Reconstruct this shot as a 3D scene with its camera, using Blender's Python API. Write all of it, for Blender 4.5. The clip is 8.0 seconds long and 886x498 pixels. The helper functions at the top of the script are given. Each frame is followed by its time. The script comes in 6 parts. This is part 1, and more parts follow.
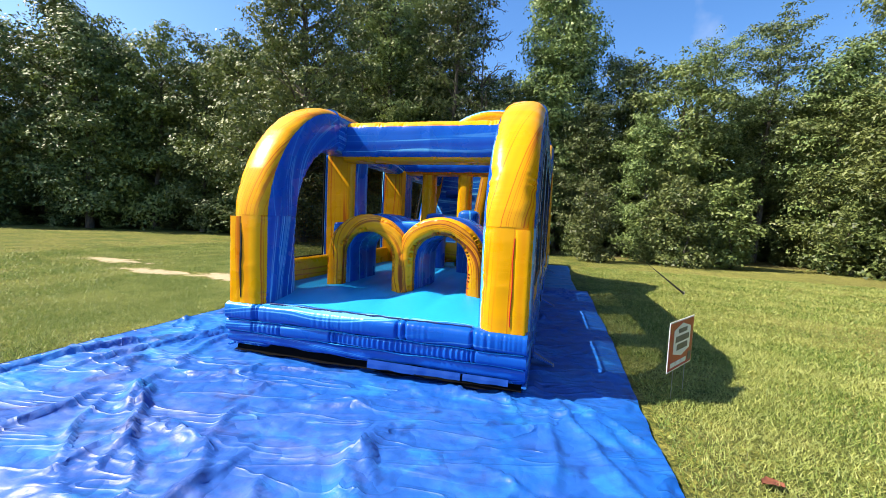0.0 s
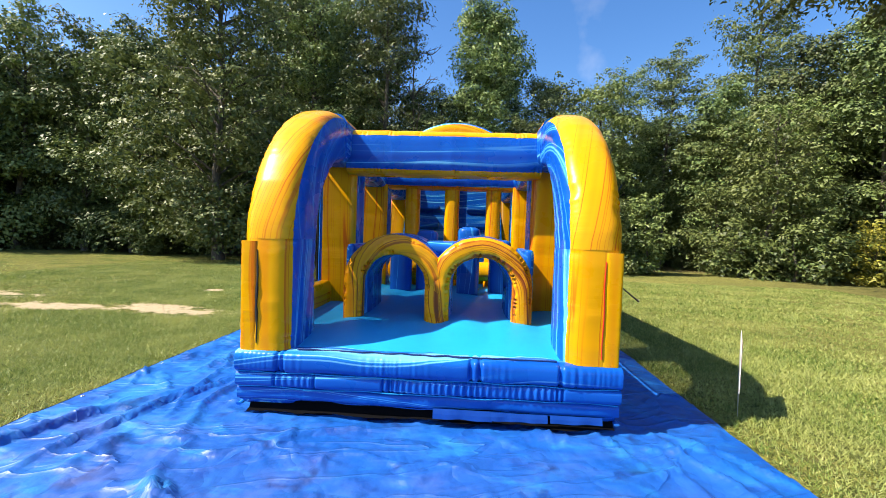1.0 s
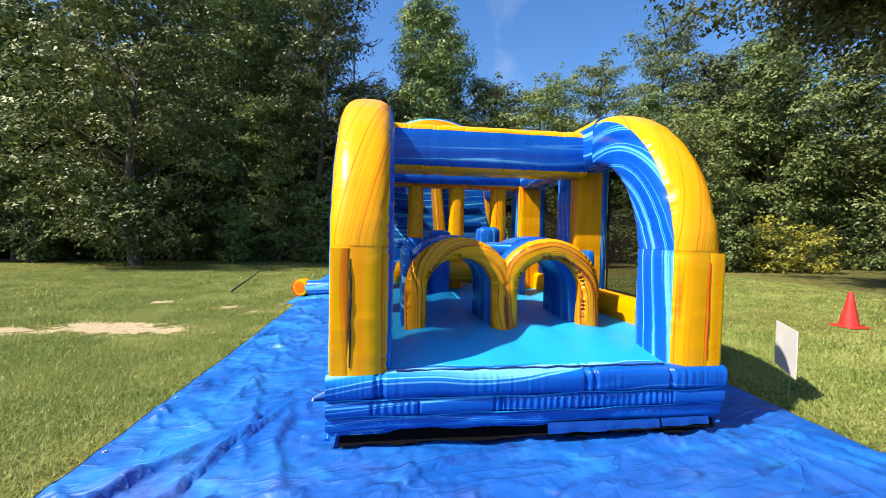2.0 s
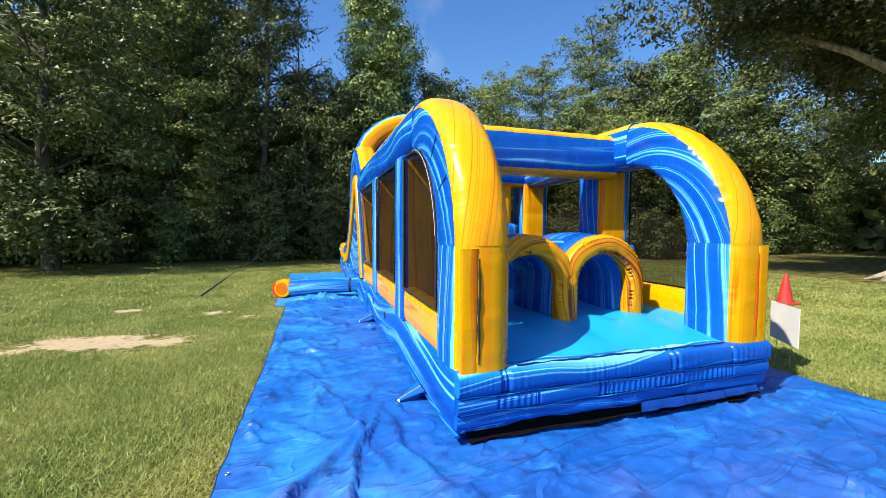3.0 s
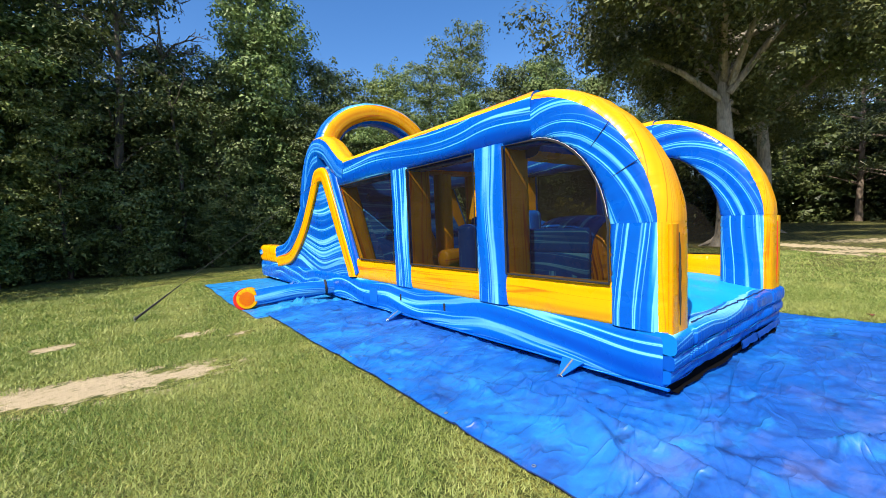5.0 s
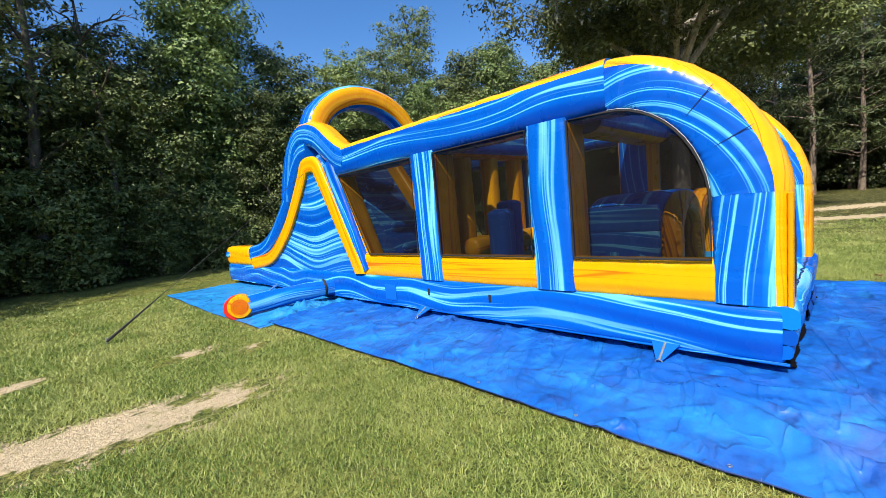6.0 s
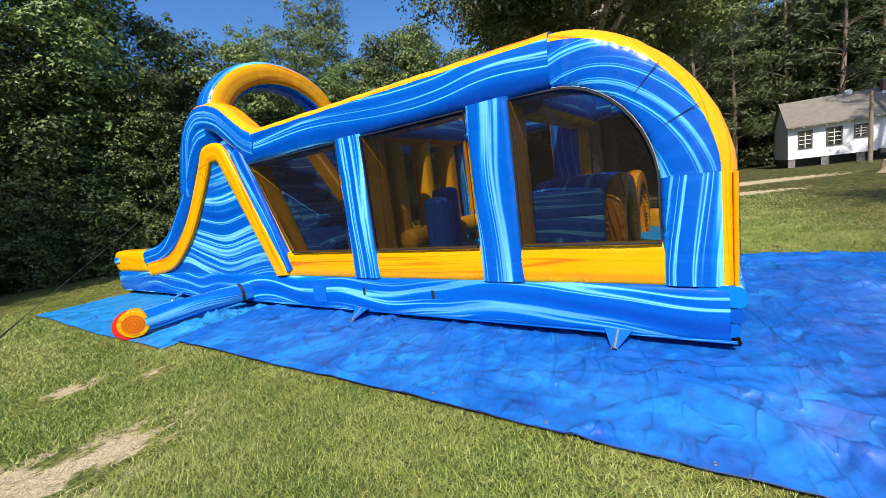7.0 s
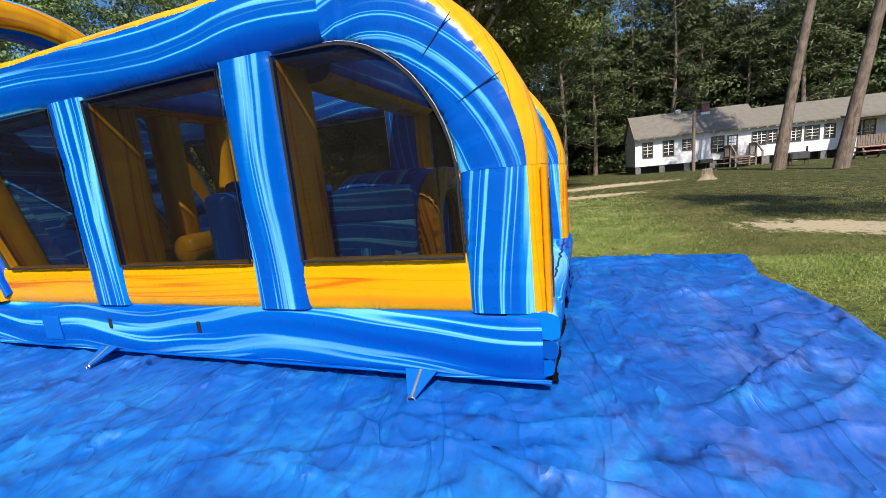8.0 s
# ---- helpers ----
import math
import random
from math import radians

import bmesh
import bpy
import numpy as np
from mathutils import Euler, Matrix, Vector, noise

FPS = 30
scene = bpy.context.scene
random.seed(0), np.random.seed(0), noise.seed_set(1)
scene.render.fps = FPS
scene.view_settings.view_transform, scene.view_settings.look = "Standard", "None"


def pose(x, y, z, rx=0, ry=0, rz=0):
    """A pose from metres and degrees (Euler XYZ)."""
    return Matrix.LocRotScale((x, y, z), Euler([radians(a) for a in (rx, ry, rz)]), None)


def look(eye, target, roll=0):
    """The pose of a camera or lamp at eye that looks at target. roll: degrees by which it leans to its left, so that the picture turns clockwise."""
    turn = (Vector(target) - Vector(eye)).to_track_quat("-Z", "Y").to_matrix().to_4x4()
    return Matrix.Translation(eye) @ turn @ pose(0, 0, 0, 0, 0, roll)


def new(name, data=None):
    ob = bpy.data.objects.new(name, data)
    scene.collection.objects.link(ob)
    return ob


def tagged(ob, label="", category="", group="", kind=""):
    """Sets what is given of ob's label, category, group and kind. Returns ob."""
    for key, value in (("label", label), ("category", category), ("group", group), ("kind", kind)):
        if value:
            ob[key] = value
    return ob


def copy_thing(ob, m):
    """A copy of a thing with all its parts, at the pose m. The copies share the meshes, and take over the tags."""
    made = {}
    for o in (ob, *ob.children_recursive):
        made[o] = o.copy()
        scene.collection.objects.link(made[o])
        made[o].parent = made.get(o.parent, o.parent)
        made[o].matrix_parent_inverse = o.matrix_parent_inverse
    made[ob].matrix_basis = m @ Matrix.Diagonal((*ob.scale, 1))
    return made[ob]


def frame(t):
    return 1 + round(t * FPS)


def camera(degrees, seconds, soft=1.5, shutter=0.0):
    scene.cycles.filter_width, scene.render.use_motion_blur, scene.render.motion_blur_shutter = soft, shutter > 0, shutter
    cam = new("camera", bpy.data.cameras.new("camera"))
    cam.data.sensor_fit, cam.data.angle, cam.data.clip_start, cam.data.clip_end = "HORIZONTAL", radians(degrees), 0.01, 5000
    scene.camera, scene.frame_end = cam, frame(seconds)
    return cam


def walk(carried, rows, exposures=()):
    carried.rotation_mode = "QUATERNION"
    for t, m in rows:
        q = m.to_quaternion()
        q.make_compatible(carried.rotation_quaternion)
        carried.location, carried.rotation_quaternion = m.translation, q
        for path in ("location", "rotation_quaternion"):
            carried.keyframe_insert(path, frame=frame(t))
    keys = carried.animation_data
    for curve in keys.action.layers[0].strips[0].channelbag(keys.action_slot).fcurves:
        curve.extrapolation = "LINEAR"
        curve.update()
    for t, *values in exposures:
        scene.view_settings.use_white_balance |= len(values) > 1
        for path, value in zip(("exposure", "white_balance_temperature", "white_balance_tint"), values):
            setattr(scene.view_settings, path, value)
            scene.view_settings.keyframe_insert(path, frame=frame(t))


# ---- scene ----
cam = camera(95.3, 8.0, 0.55)
METRES, EYE, TILT, LEAN, TURN = 10.49, 1.5, 0.0, 0.0, 15.3
ROWS = [
    (0.0, 0.0, 0.0, 0.0, 0.19, -4.02, -2.66),
    (0.5, -0.0632, 0.0254, 0.0024, -6.08, -2.85, -2.32),
    (1.0, -0.124, 0.0589, 0.0043, -12.24, -1.95, -1.95),
    (1.5, -0.1872, 0.0896, 0.0041, -17.97, -1.74, -1.5),
    (2.0, -0.2457, 0.1251, 0.0056, -23.19, -2.08, -1.15),
    (3.5, -0.4208, 0.2083, 0.0086, -38.2, -3.02, 0.21),
    (4.0, -0.47, 0.2471, 0.0059, -43.54, -3.13, 0.79),
    (4.5, -0.5193, 0.2937, 0.004, -48.64, -3.33, 1.49),
    (6.0, -0.5863, 0.4727, 0.0059, -60.85, -5.5, 5.31),
    (6.5, -0.5866, 0.5118, 0.01, -65.55, -6.86, 6.56),
    (7.0, -0.5541, 0.5042, 0.0079, -71.72, -8.26, 7.04),
    (7.5, -0.5017, 0.4747, 0.0015, -79.06, -9.53, 6.66),
    (8.0, -0.4396, 0.4383, -0.0048, -86.41, -10.18, 5.46),
]
walk(cam, [(t, pose(0, 0, EYE, TILT, LEAN, TURN) @ pose(METRES * x, METRES * y, METRES * z, 90 + pitch, roll, yaw)) for t, x, y, z, yaw, pitch, roll in ROWS],
     [(0.0, 1.12, 6850, 11), (1.5, 0.98, 6800, 11), (4.5, 0.79, 6550, 10), (7.0, 0.57, 6400, 10), (8.0, 0.40, 6350, 9)])

# ---- world and sun ----
SUN = Vector((-0.82, -0.27, 1.0)).normalized()
world = bpy.data.worlds.new("world")
scene.world = world
world.use_nodes = True
wn = world.node_tree
sky = wn.nodes.new("ShaderNodeTexSky")
sky.sky_type = 'NISHITA'
sky.sun_disc = False
sky.sun_elevation = math.asin(SUN.z)
sky.sun_rotation = math.atan2(SUN.x, SUN.y)
sky.air_density = 1.0
sky.dust_density = 0.9
sky.ozone_density = 2.5
wn.nodes["Background"].inputs["Strength"].default_value = 0.095
deep = wn.nodes.new("ShaderNodeHueSaturation")
puff = wn.nodes.new("ShaderNodeTexNoise")
puff.inputs["Scale"].default_value, puff.inputs["Detail"].default_value = 2.6, 6.0
wn.links.new(wn.nodes.new("ShaderNodeTexCoord").outputs["Generated"], puff.inputs["Vector"])
for socket, lo, hi in (("Hue", 0.506, 0.506), ("Saturation", 1.3, 0.45), ("Value", 1.3, 1.65)):
    span = wn.nodes.new("ShaderNodeMapRange")
    for key, v in (("From Min", 0.56), ("From Max", 0.74), ("To Min", lo), ("To Max", hi)):
        span.inputs[key].default_value = v
    wn.links.new(puff.outputs["Fac"], span.inputs["Value"])
    wn.links.new(span.outputs[0], deep.inputs[socket])
wn.links.new(sky.outputs[0], deep.inputs["Color"])
wn.links.new(deep.outputs[0], wn.nodes["Background"].inputs["Color"])
sun = new("sun", bpy.data.lights.new("sun", "SUN"))
sun.data.energy, sun.data.angle, sun.data.color = 5.0, radians(0.53), (1.0, 0.92, 0.77)
sun.matrix_world = look(SUN * 60, (0, 0, 0))


# ---- materials ----
class Mat:
    """Small wrapper that makes node chains short to write."""

    def __init__(self, name, rough=0.5, metal=0.0, spec=0.5):
        self.m = bpy.data.materials.new(name)
        self.m.use_nodes = True
        self.t = self.m.node_tree
        self.b = self.t.nodes["Principled BSDF"]
        self.b.inputs["Roughness"].default_value = rough
        self.b.inputs["Metallic"].default_value = metal
        self.b.inputs["Specular IOR Level"].default_value = spec

    def node(self, kind, **inputs):
        n = self.t.nodes.new(kind)
        for key, v in inputs.items():
            self.put(n.inputs[key.replace("_", " ")], v)
        return n

    def put(self, socket, v):
        if isinstance(v, bpy.types.NodeSocket):
            self.t.links.new(v, socket)
        elif isinstance(v, tuple) and len(v) == 3 and socket.type == 'RGBA':
            socket.default_value = (*v, 1)
        else:
            socket.default_value = v

    def coord(self, which="Object"):
        return self.node("ShaderNodeTexCoord").outputs[which]

    def mapped(self, vec, scale=(1, 1, 1), loc=(0, 0, 0)):
        n = self.node("ShaderNodeMapping", Vector=vec)
        n.inputs["Scale"].default_value = scale
        self.put(n.inputs["Location"], loc)
        return n.outputs[0]

    def noise(self, vec, scale, detail=3.0, rough=0.55, dist=0.0):
        return self.node("ShaderNodeTexNoise", Vector=vec, Scale=scale, Detail=detail, Roughness=rough, Distortion=dist).outputs["Fac"]

    def math(self, op, a, b=0.0, clamp=False):
        n = self.t.nodes.new("ShaderNodeMath")
        n.operation, n.use_clamp = op, clamp
        self.put(n.inputs[0], a)
        self.put(n.inputs[1], b)
        return n.outputs[0]

    def vmath(self, op, a, b):
        n = self.t.nodes.new("ShaderNodeVectorMath")
        n.operation = op
        self.put(n.inputs[0], a)
        self.put(n.inputs[1], b)
        return n.outputs[0]

    def ramp(self, fac, stops, smooth=False):
        n = self.node("ShaderNodeValToRGB", Fac=fac)
        r = n.color_ramp
        if smooth:
            r.interpolation = 'EASE'
        while len(r.elements) < len(stops):
            r.elements.new(0.5)
        for e, (p, c) in zip(r.elements, stops):
            e.position = p
            e.color = (*c, 1) if isinstance(c, tuple) else (c, c, c, 1)
        return n.outputs["Color"]

    def mix(self, fac, a, b, blend='MIX'):
        n = self.t.nodes.new("ShaderNodeMix")
        n.data_type, n.blend_type = 'RGBA', blend
        self.put(n.inputs[0], fac)
        self.put(n.inputs[6], a)
        self.put(n.inputs[7], b)
        return n.outputs[2]

    def bump(self, height, strength=0.3, dist=0.02, normal=None):
        n = self.node("ShaderNodeBump", Height=height, Strength=strength, Distance=dist)
        if normal:
            self.put(n.inputs["Normal"], normal)
        return n.outputs[0]

    def done(self, color=None, rough=None, normal=None):
        for key, v in (("Base Color", color), ("Roughness", rough), ("Normal", normal)):
            if v is not None:
                self.put(self.b.inputs[key], v)
        return self.m


def marbled(name, base, dark, light, white, rough, line, wave=1.0, cover=0.44, spread=1.0, slant=0.0, least=0.1):
    """Glossy vinyl with wavy marbled streaks that run along the first UV axis."""
    M = Mat(name, rough, 0, 0.27)
    uv = M.coord("UV")
    rnd = M.node("ShaderNodeObjectInfo").outputs["Random"]
    off = M.node("ShaderNodeCombineXYZ", X=M.math('MULTIPLY', rnd, 37.0), Y=M.math('MULTIPLY', rnd, 11.0)).outputs[0]
    p = M.mapped(M.vmath('ADD', uv, off), (spread, spread, 1))
    bend = M.noise(M.mapped(p, (0.5, 0.35, 1)), 1.0, 1)
    lean = M.math('MULTIPLY', M.node("ShaderNodeSeparateXYZ", Vector=p).outputs[0], slant)
    shift = M.node("ShaderNodeCombineXYZ", Y=M.math('ADD', lean, M.math('MULTIPLY', M.math('SUBTRACT', bend, 0.5), 0.55 * wave))).outputs[0]
    q = M.vmath('ADD', p, shift)
    # level lines of two long stretched fields: broad flowing bands, with fine lines that keep them company
    n1 = M.noise(M.mapped(q, (0.075, 4.0, 1)), 1.4, 1.0, 0.4)
    n2 = M.noise(M.mapped(q, (0.12, 10.5, 1), (3, 7, 0)), 1.4, 1.0, 0.5)
    fade = M.ramp(M.noise(M.mapped(p, (0.4, 1.1, 1), (5, 5, 0)), 1.0, 1), [(0.38, least), (0.54, 1.0)])
    tone = M.ramp(n1, [(0.30, dark), (0.44, base), (0.60, base), (0.80, dark)], True)
    r1 = M.math('ABSOLUTE', M.math('SUBTRACT', n1, cover))
    halo = M.math('MULTIPLY', M.ramp(r1, [(0.0, 0.7), (line * 2.0, 0.4), (line * 4.0, 0.0)]), fade)
    core = M.math('MULTIPLY', M.ramp(r1, [(0.0, 0.85), (line * 0.9, 0.7), (line * 1.7, 0.0)]), fade)
    near = M.math('MULTIPLY', M.ramp(r1, [(0.02, 1.0), (0.06, 0.7), (0.10, 0.0)]), fade)
    r2 = M.math('ABSOLUTE', M.math('SUBTRACT', n2, 0.53))
    fine2 = M.math('MULTIPLY', M.ramp(r2, [(0.0, 1.0), (line * 1.5, 0.8), (line * 3.0, 0.0)]), near)
    haze = M.math('MULTIPLY', M.ramp(r2, [(0.0, 0.45), (line * 6.0, 0.0)]), near)
    col = M.mix(halo, tone, light)
    col = M.mix(haze, col, light)
    col = M.mix(M.math('MULTIPLY', fine2, 0.85), col, white)
    col = M.mix(core, col, white)
    # broad soft dents, and fine gathers where the cloth is pulled
    crease = M.math('MULTIPLY', M.noise(M.mapped(p, (26, 1.2, 1)), 1.0, 2), M.ramp(M.noise(p, 1.7, 2), [(0.45, 0.15), (0.65, 1.0)]))
    fine = M.noise(p, 3.0, 3)
    h = M.math('ADD', M.math('MULTIPLY', crease, 0.5), fine)
    rg = M.ramp(fine, [(0.3, rough - 0.06), (0.7, rough + 0.1)])
    return M.done(col, rg, M.bump(h, 0.3, 0.022))


BLUE = marbled("blue_vinyl", (0.001, 0.092, 0.47), (0.001, 0.05, 0.36), (0.005, 0.28, 0.71), (0.18, 0.57, 0.84), 0.26, 0.0105, 1.0, 0.53, 0.85, 0.0, 0.22)
BLUE_ARCH = marbled("slant_streaked_blue_vinyl", (0.001, 0.085, 0.46), (0.001, 0.048, 0.35), (0.004, 0.26, 0.70), (0.13, 0.52, 0.83), 0.25, 0.0092, 1.1, 0.53, 0.85, -0.6, 0.22)
BLUE_WIDE = marbled("broad_streaked_blue_vinyl", (0.001, 0.092, 0.46), (0.001, 0.05, 0.35), (0.005, 0.28, 0.70), (0.20, 0.58, 0.84), 0.28, 0.0135, 1.3, 0.52, 0.65, 0.0, 0.5)
BLUE_PLAIN = marbled("plain_blue_vinyl", (0.001, 0.088, 0.44), (0.001, 0.055, 0.34), (0.003, 0.18, 0.58), (0.10, 0.42, 0.74), 0.3, 0.0035, 0.6, 0.56)
YELLOW = marbled("yellow_vinyl", (0.76, 0.36, 0.001), (0.73, 0.27, 0.002), (0.76, 0.22, 0.003), (0.52, 0.085, 0.004), 0.28, 0.008, 0.5, 0.57, 1.0, 0.0, 0.2)
ORANGE = marbled("orange_streaked_vinyl", (0.75, 0.34, 0.004), (0.64, 0.21, 0.003), (0.60, 0.10, 0.004), (0.18, 0.03, 0.006), 0.3, 0.017, 1.5, 0.5, 1.9, 0.12, 0.6)


def plain_vinyl(name, color, rough=0.35):
    M = Mat(name, rough, 0, 0.3)
    c = M.coord()
    a = M.noise(c, 1.3, 4)
    col = M.mix(M.ramp(a, [(0.35, 0.0), (0.7, 0.5)]), color, tuple(min(1, x * 1.4 + 0.004) for x in color))
    return M.done(col, None, M.bump(M.noise(c, 5, 3), 0.25, 0.02))


CYAN = plain_vinyl("bed_vinyl", (0.002, 0.27, 0.58), 0.5)
PATCH_BLUE = plain_vinyl("patch_vinyl", (0.002, 0.10, 0.46), 0.36)
SKIRT_BLUE = plain_vinyl("skirt_vinyl", (0.001, 0.045, 0.27), 0.4)
RED = plain_vinyl("red_vinyl", (0.55, 0.02, 0.015), 0.4)


def simple(name, color, rough=0.6, metal=0.0, scale=6.0, vary=0.25, bump=0.15):
    M = Mat(name, rough, metal)
    c = M.coord()
    a = M.noise(c, scale, 5)
    b = M.noise(c, scale * 7, 3)
    lo = tuple(x * (1 - vary) for x in color)
    hi = tuple(min(1, x * (1 + vary)) for x in color)
    col = M.mix(M.ramp(a, [(0.3, 0.0), (0.7, 1.0)]), lo, hi)
    return M.done(col, None, M.bump(M.math('ADD', a, b), bump, 0.01))


SEAM = simple("dark_blue_seam", (0.003, 0.02, 0.12), 0.5)
BLACK = simple("black_webbing", (0.012, 0.012, 0.013), 0.7)
# near black, with the shade of the front gap put into the colour
SHADE_SHEET = Mat("shade_sheet", 0.95, 0, 0.05).done((0.004, 0.004, 0.005))
GREY_WEB = simple("grey_webbing", (0.16, 0.16, 0.17), 0.8)
STEEL = simple("steel", (0.45, 0.45, 0.46), 0.35, 0.9)
WHITE_PLASTIC = simple("white_plastic", (0.75, 0.75, 0.73), 0.45, 0, 3, 0.08)
SIGN_RED = simple("sign_red", (0.42, 0.022, 0.022), 0.4, 0, 4, 0.12)
INK = simple("ink_grey", (0.10, 0.10, 0.10), 0.5)
CONE_RED = simple("cone_plastic", (0.55, 0.03, 0.025), 0.45, 0, 5, 0.15)
SHUTTER = simple("dark_trim_paint", (0.055, 0.052, 0.05), 0.6)
WOOD = simple("weathered_wood", (0.20, 0.15, 0.115), 0.8, 0, 9, 0.35, 0.3)
FADED_RED = simple("faded_red_paint", (0.50, 0.24, 0.21), 0.8, 0, 6, 0.3)
PIER = simple("pier_block", (0.16, 0.155, 0.15), 0.9)
BRICK = simple("brick", (0.20, 0.085, 0.065), 0.9, 0, 12, 0.35)
GLASS = Mat("window_glass", 0.05).done((0.015, 0.018, 0.02))
DRY_LEAF = simple("dry_leaf", (0.19, 0.065, 0.035), 0.7, 0, 20, 0.35)
PALE_WOOD = simple("cut_wood", (0.55, 0.45, 0.33), 0.85, 0, 14, 0.3, 0.3)


def netting():
    M = Mat("black_netting", 0.7)
    out = M.t.nodes["Material Output"]
    tr = M.node("ShaderNodeBsdfTransparent")
    M.b.inputs["Base Color"].default_value = (0.005, 0.004, 0.0035, 1)
    M.b.inputs["Specular IOR Level"].default_value = 0.08
    n = M.noise(M.coord(), 2.0, 2)
    mixer = M.node("ShaderNodeMixShader", Fac=M.ramp(n, [(0.3, 0.68), (0.7, 0.77)]))
    M.t.links.new(tr.outputs[0], mixer.inputs[1])
    M.t.links.new(M.b.outputs[0], mixer.inputs[2])
    M.t.links.new(mixer.outputs[0], out.inputs["Surface"])
    return M.m


NET = netting()


def tarp_material(name, base, faded, pale, worn_sheen):
    """Woven plastic sheet; the last value: strength of the purple fading and the painted lilac sheen on the trodden
    front part.
    """
    M = Mat(name, 0.5, 0, 0.4)
    c = M.coord()
    big = M.noise(c, 0.5, 4, 0.6, 0.3)
    skew = M.node("ShaderNodeMapping", Vector=c)
    skew.inputs["Rotation"].default_value = (0, 0, radians(-28))
    skew.inputs["Scale"].default_value = (0.9, 1.6, 1)
    streak = M.noise(skew.outputs[0], 1.6, 7, 0.68, 0.25)
    mid = M.noise(M.mapped(c, (1, 1.3, 1)), 1.5, 6, 0.6, 0.2)
    sep = M.node("ShaderNodeSeparateXYZ", Vector=c)
    front = M.ramp(M.math('ADD', M.math('MULTIPLY', sep.outputs[1], -0.25), M.math('ADD', 0.75, M.math('MULTIPLY', big, 0.9))), [(0.30, 0.0), (0.65, worn_sheen)])
    inner = M.ramp(M.math('ADD', M.math('MULTIPLY', sep.outputs[0], -0.25), M.math('MULTIPLY', big, 0.4)), [(0.2, 0.0), (0.5, 1.0)])
    trod = M.math('MULTIPLY', front, inner)
    col = M.mix(M.math('MAXIMUM', M.math('MULTIPLY', trod, 0.32), M.ramp(big, [(0.50, 0.0), (0.74, 0.3)])), base, faded)
    col = M.mix(M.ramp(mid, [(0.53, 0.0), (0.72, 0.55)]), col, pale)
    # lighter strip along the west side: faded patches, with cyan sheen painted in
    west = M.ramp(M.math('ADD', M.math('MULTIPLY', sep.outputs[0], -0.2), M.math('MULTIPLY', big, 0.3)), [(0.86, 0.0), (1.04, 1.0)])
    col = M.mix(M.math('MULTIPLY', west, M.ramp(mid, [(0.42, 0.05), (0.60, 0.6)])), col, (0.014, 0.20, 0.62))
    dirt = M.noise(c, 4, 7, 0.72)
    col = M.mix(M.ramp(dirt, [(0.54, 0.0), (0.76, 0.45)]), col, (0.02, 0.035, 0.13))
    # cyan glints and dark hollows of the folds, painted into the colour
    sheen = M.noise(M.mapped(skew.outputs[0], (1.3, 1, 1), (7, 1, 0)), 2.4, 6, 0.62, 0.3)
    col = M.mix(M.ramp(sheen, [(0.55, 0.0), (0.66, 0.42)]), col, (0.02, 0.24, 0.60))
    col = M.mix(M.ramp(sheen, [(0.30, 0.7), (0.44, 0.0)]), col, (0.006, 0.045, 0.26))
    # crease shade painted into the colour: dark lines in short broken stretches
    seam = M.math('ABSOLUTE', M.math('SUBTRACT', M.noise(M.mapped(c, (1, 1, 1), (2, 6, 0)), 1.4, 3, 0.5, 0.6), 0.5))
    broken = M.ramp(M.noise(c, 2.3, 4, 0.6), [(0.50, 0.0), (0.62, 0.75)])
    col = M.mix(M.math('MULTIPLY', M.ramp(seam, [(0.0, 1.0), (0.012, 0.7), (0.04, 0.0)]), broken), col, (0.004, 0.022, 0.13))
    # pale streaks of the trodden front, with lilac sheen painted in
    chalk_sheen = M.math('MULTIPLY', M.ramp(streak, [(0.50, 0.0), (0.68, 0.26)]), M.math('ADD', M.math('MULTIPLY', trod, 0.9), 0.06))
    col = M.mix(chalk_sheen, col, (0.30, 0.33, 0.60))
    # crumpled facets: soft swells that meet in creases
    f1 = M.noise(c, 1.9, 2.5, 0.5, 0.6)
    f2 = M.math('ABSOLUTE', M.math('SUBTRACT', M.noise(M.mapped(c, (1, 1, 1), (5, 3, 0)), 4.2, 1.5, 0.5, 0.3), 0.5))
    f3 = M.noise(c, 9.0, 3, 0.5)
    f4 = M.math('ABSOLUTE', M.math('SUBTRACT', M.noise(M.mapped(skew.outputs[0], (0.7, 1.5, 1), (1, 9, 0)), 1.5, 2.0, 0.5, 0.5), 0.5))
    ridge = M.ramp(f4, [(0.0, 1.0), (0.02, 0.55), (0.09, 0.0)])
    h = M.math('ADD', M.math('ADD', f1, M.math('MULTIPLY', f2, 0.5)), M.math('ADD', M.math('MULTIPLY', f3, 0.12), M.math('MULTIPLY', ridge, 0.22)))
    return M.done(col, M.ramp(mid, [(0.3, 0.40), (0.7, 0.56)]), M.bump(h, 0.55, 0.13))


TARP = tarp_material("blue_tarp", (0.003, 0.086, 0.39), (0.055, 0.108, 0.39), (0.010, 0.20, 0.56), 0.9)
TARP_REAR = tarp_material("light_blue_tarp", (0.012, 0.20, 0.47), (0.02, 0.15, 0.42), (0.05, 0.33, 0.58), 0.0)

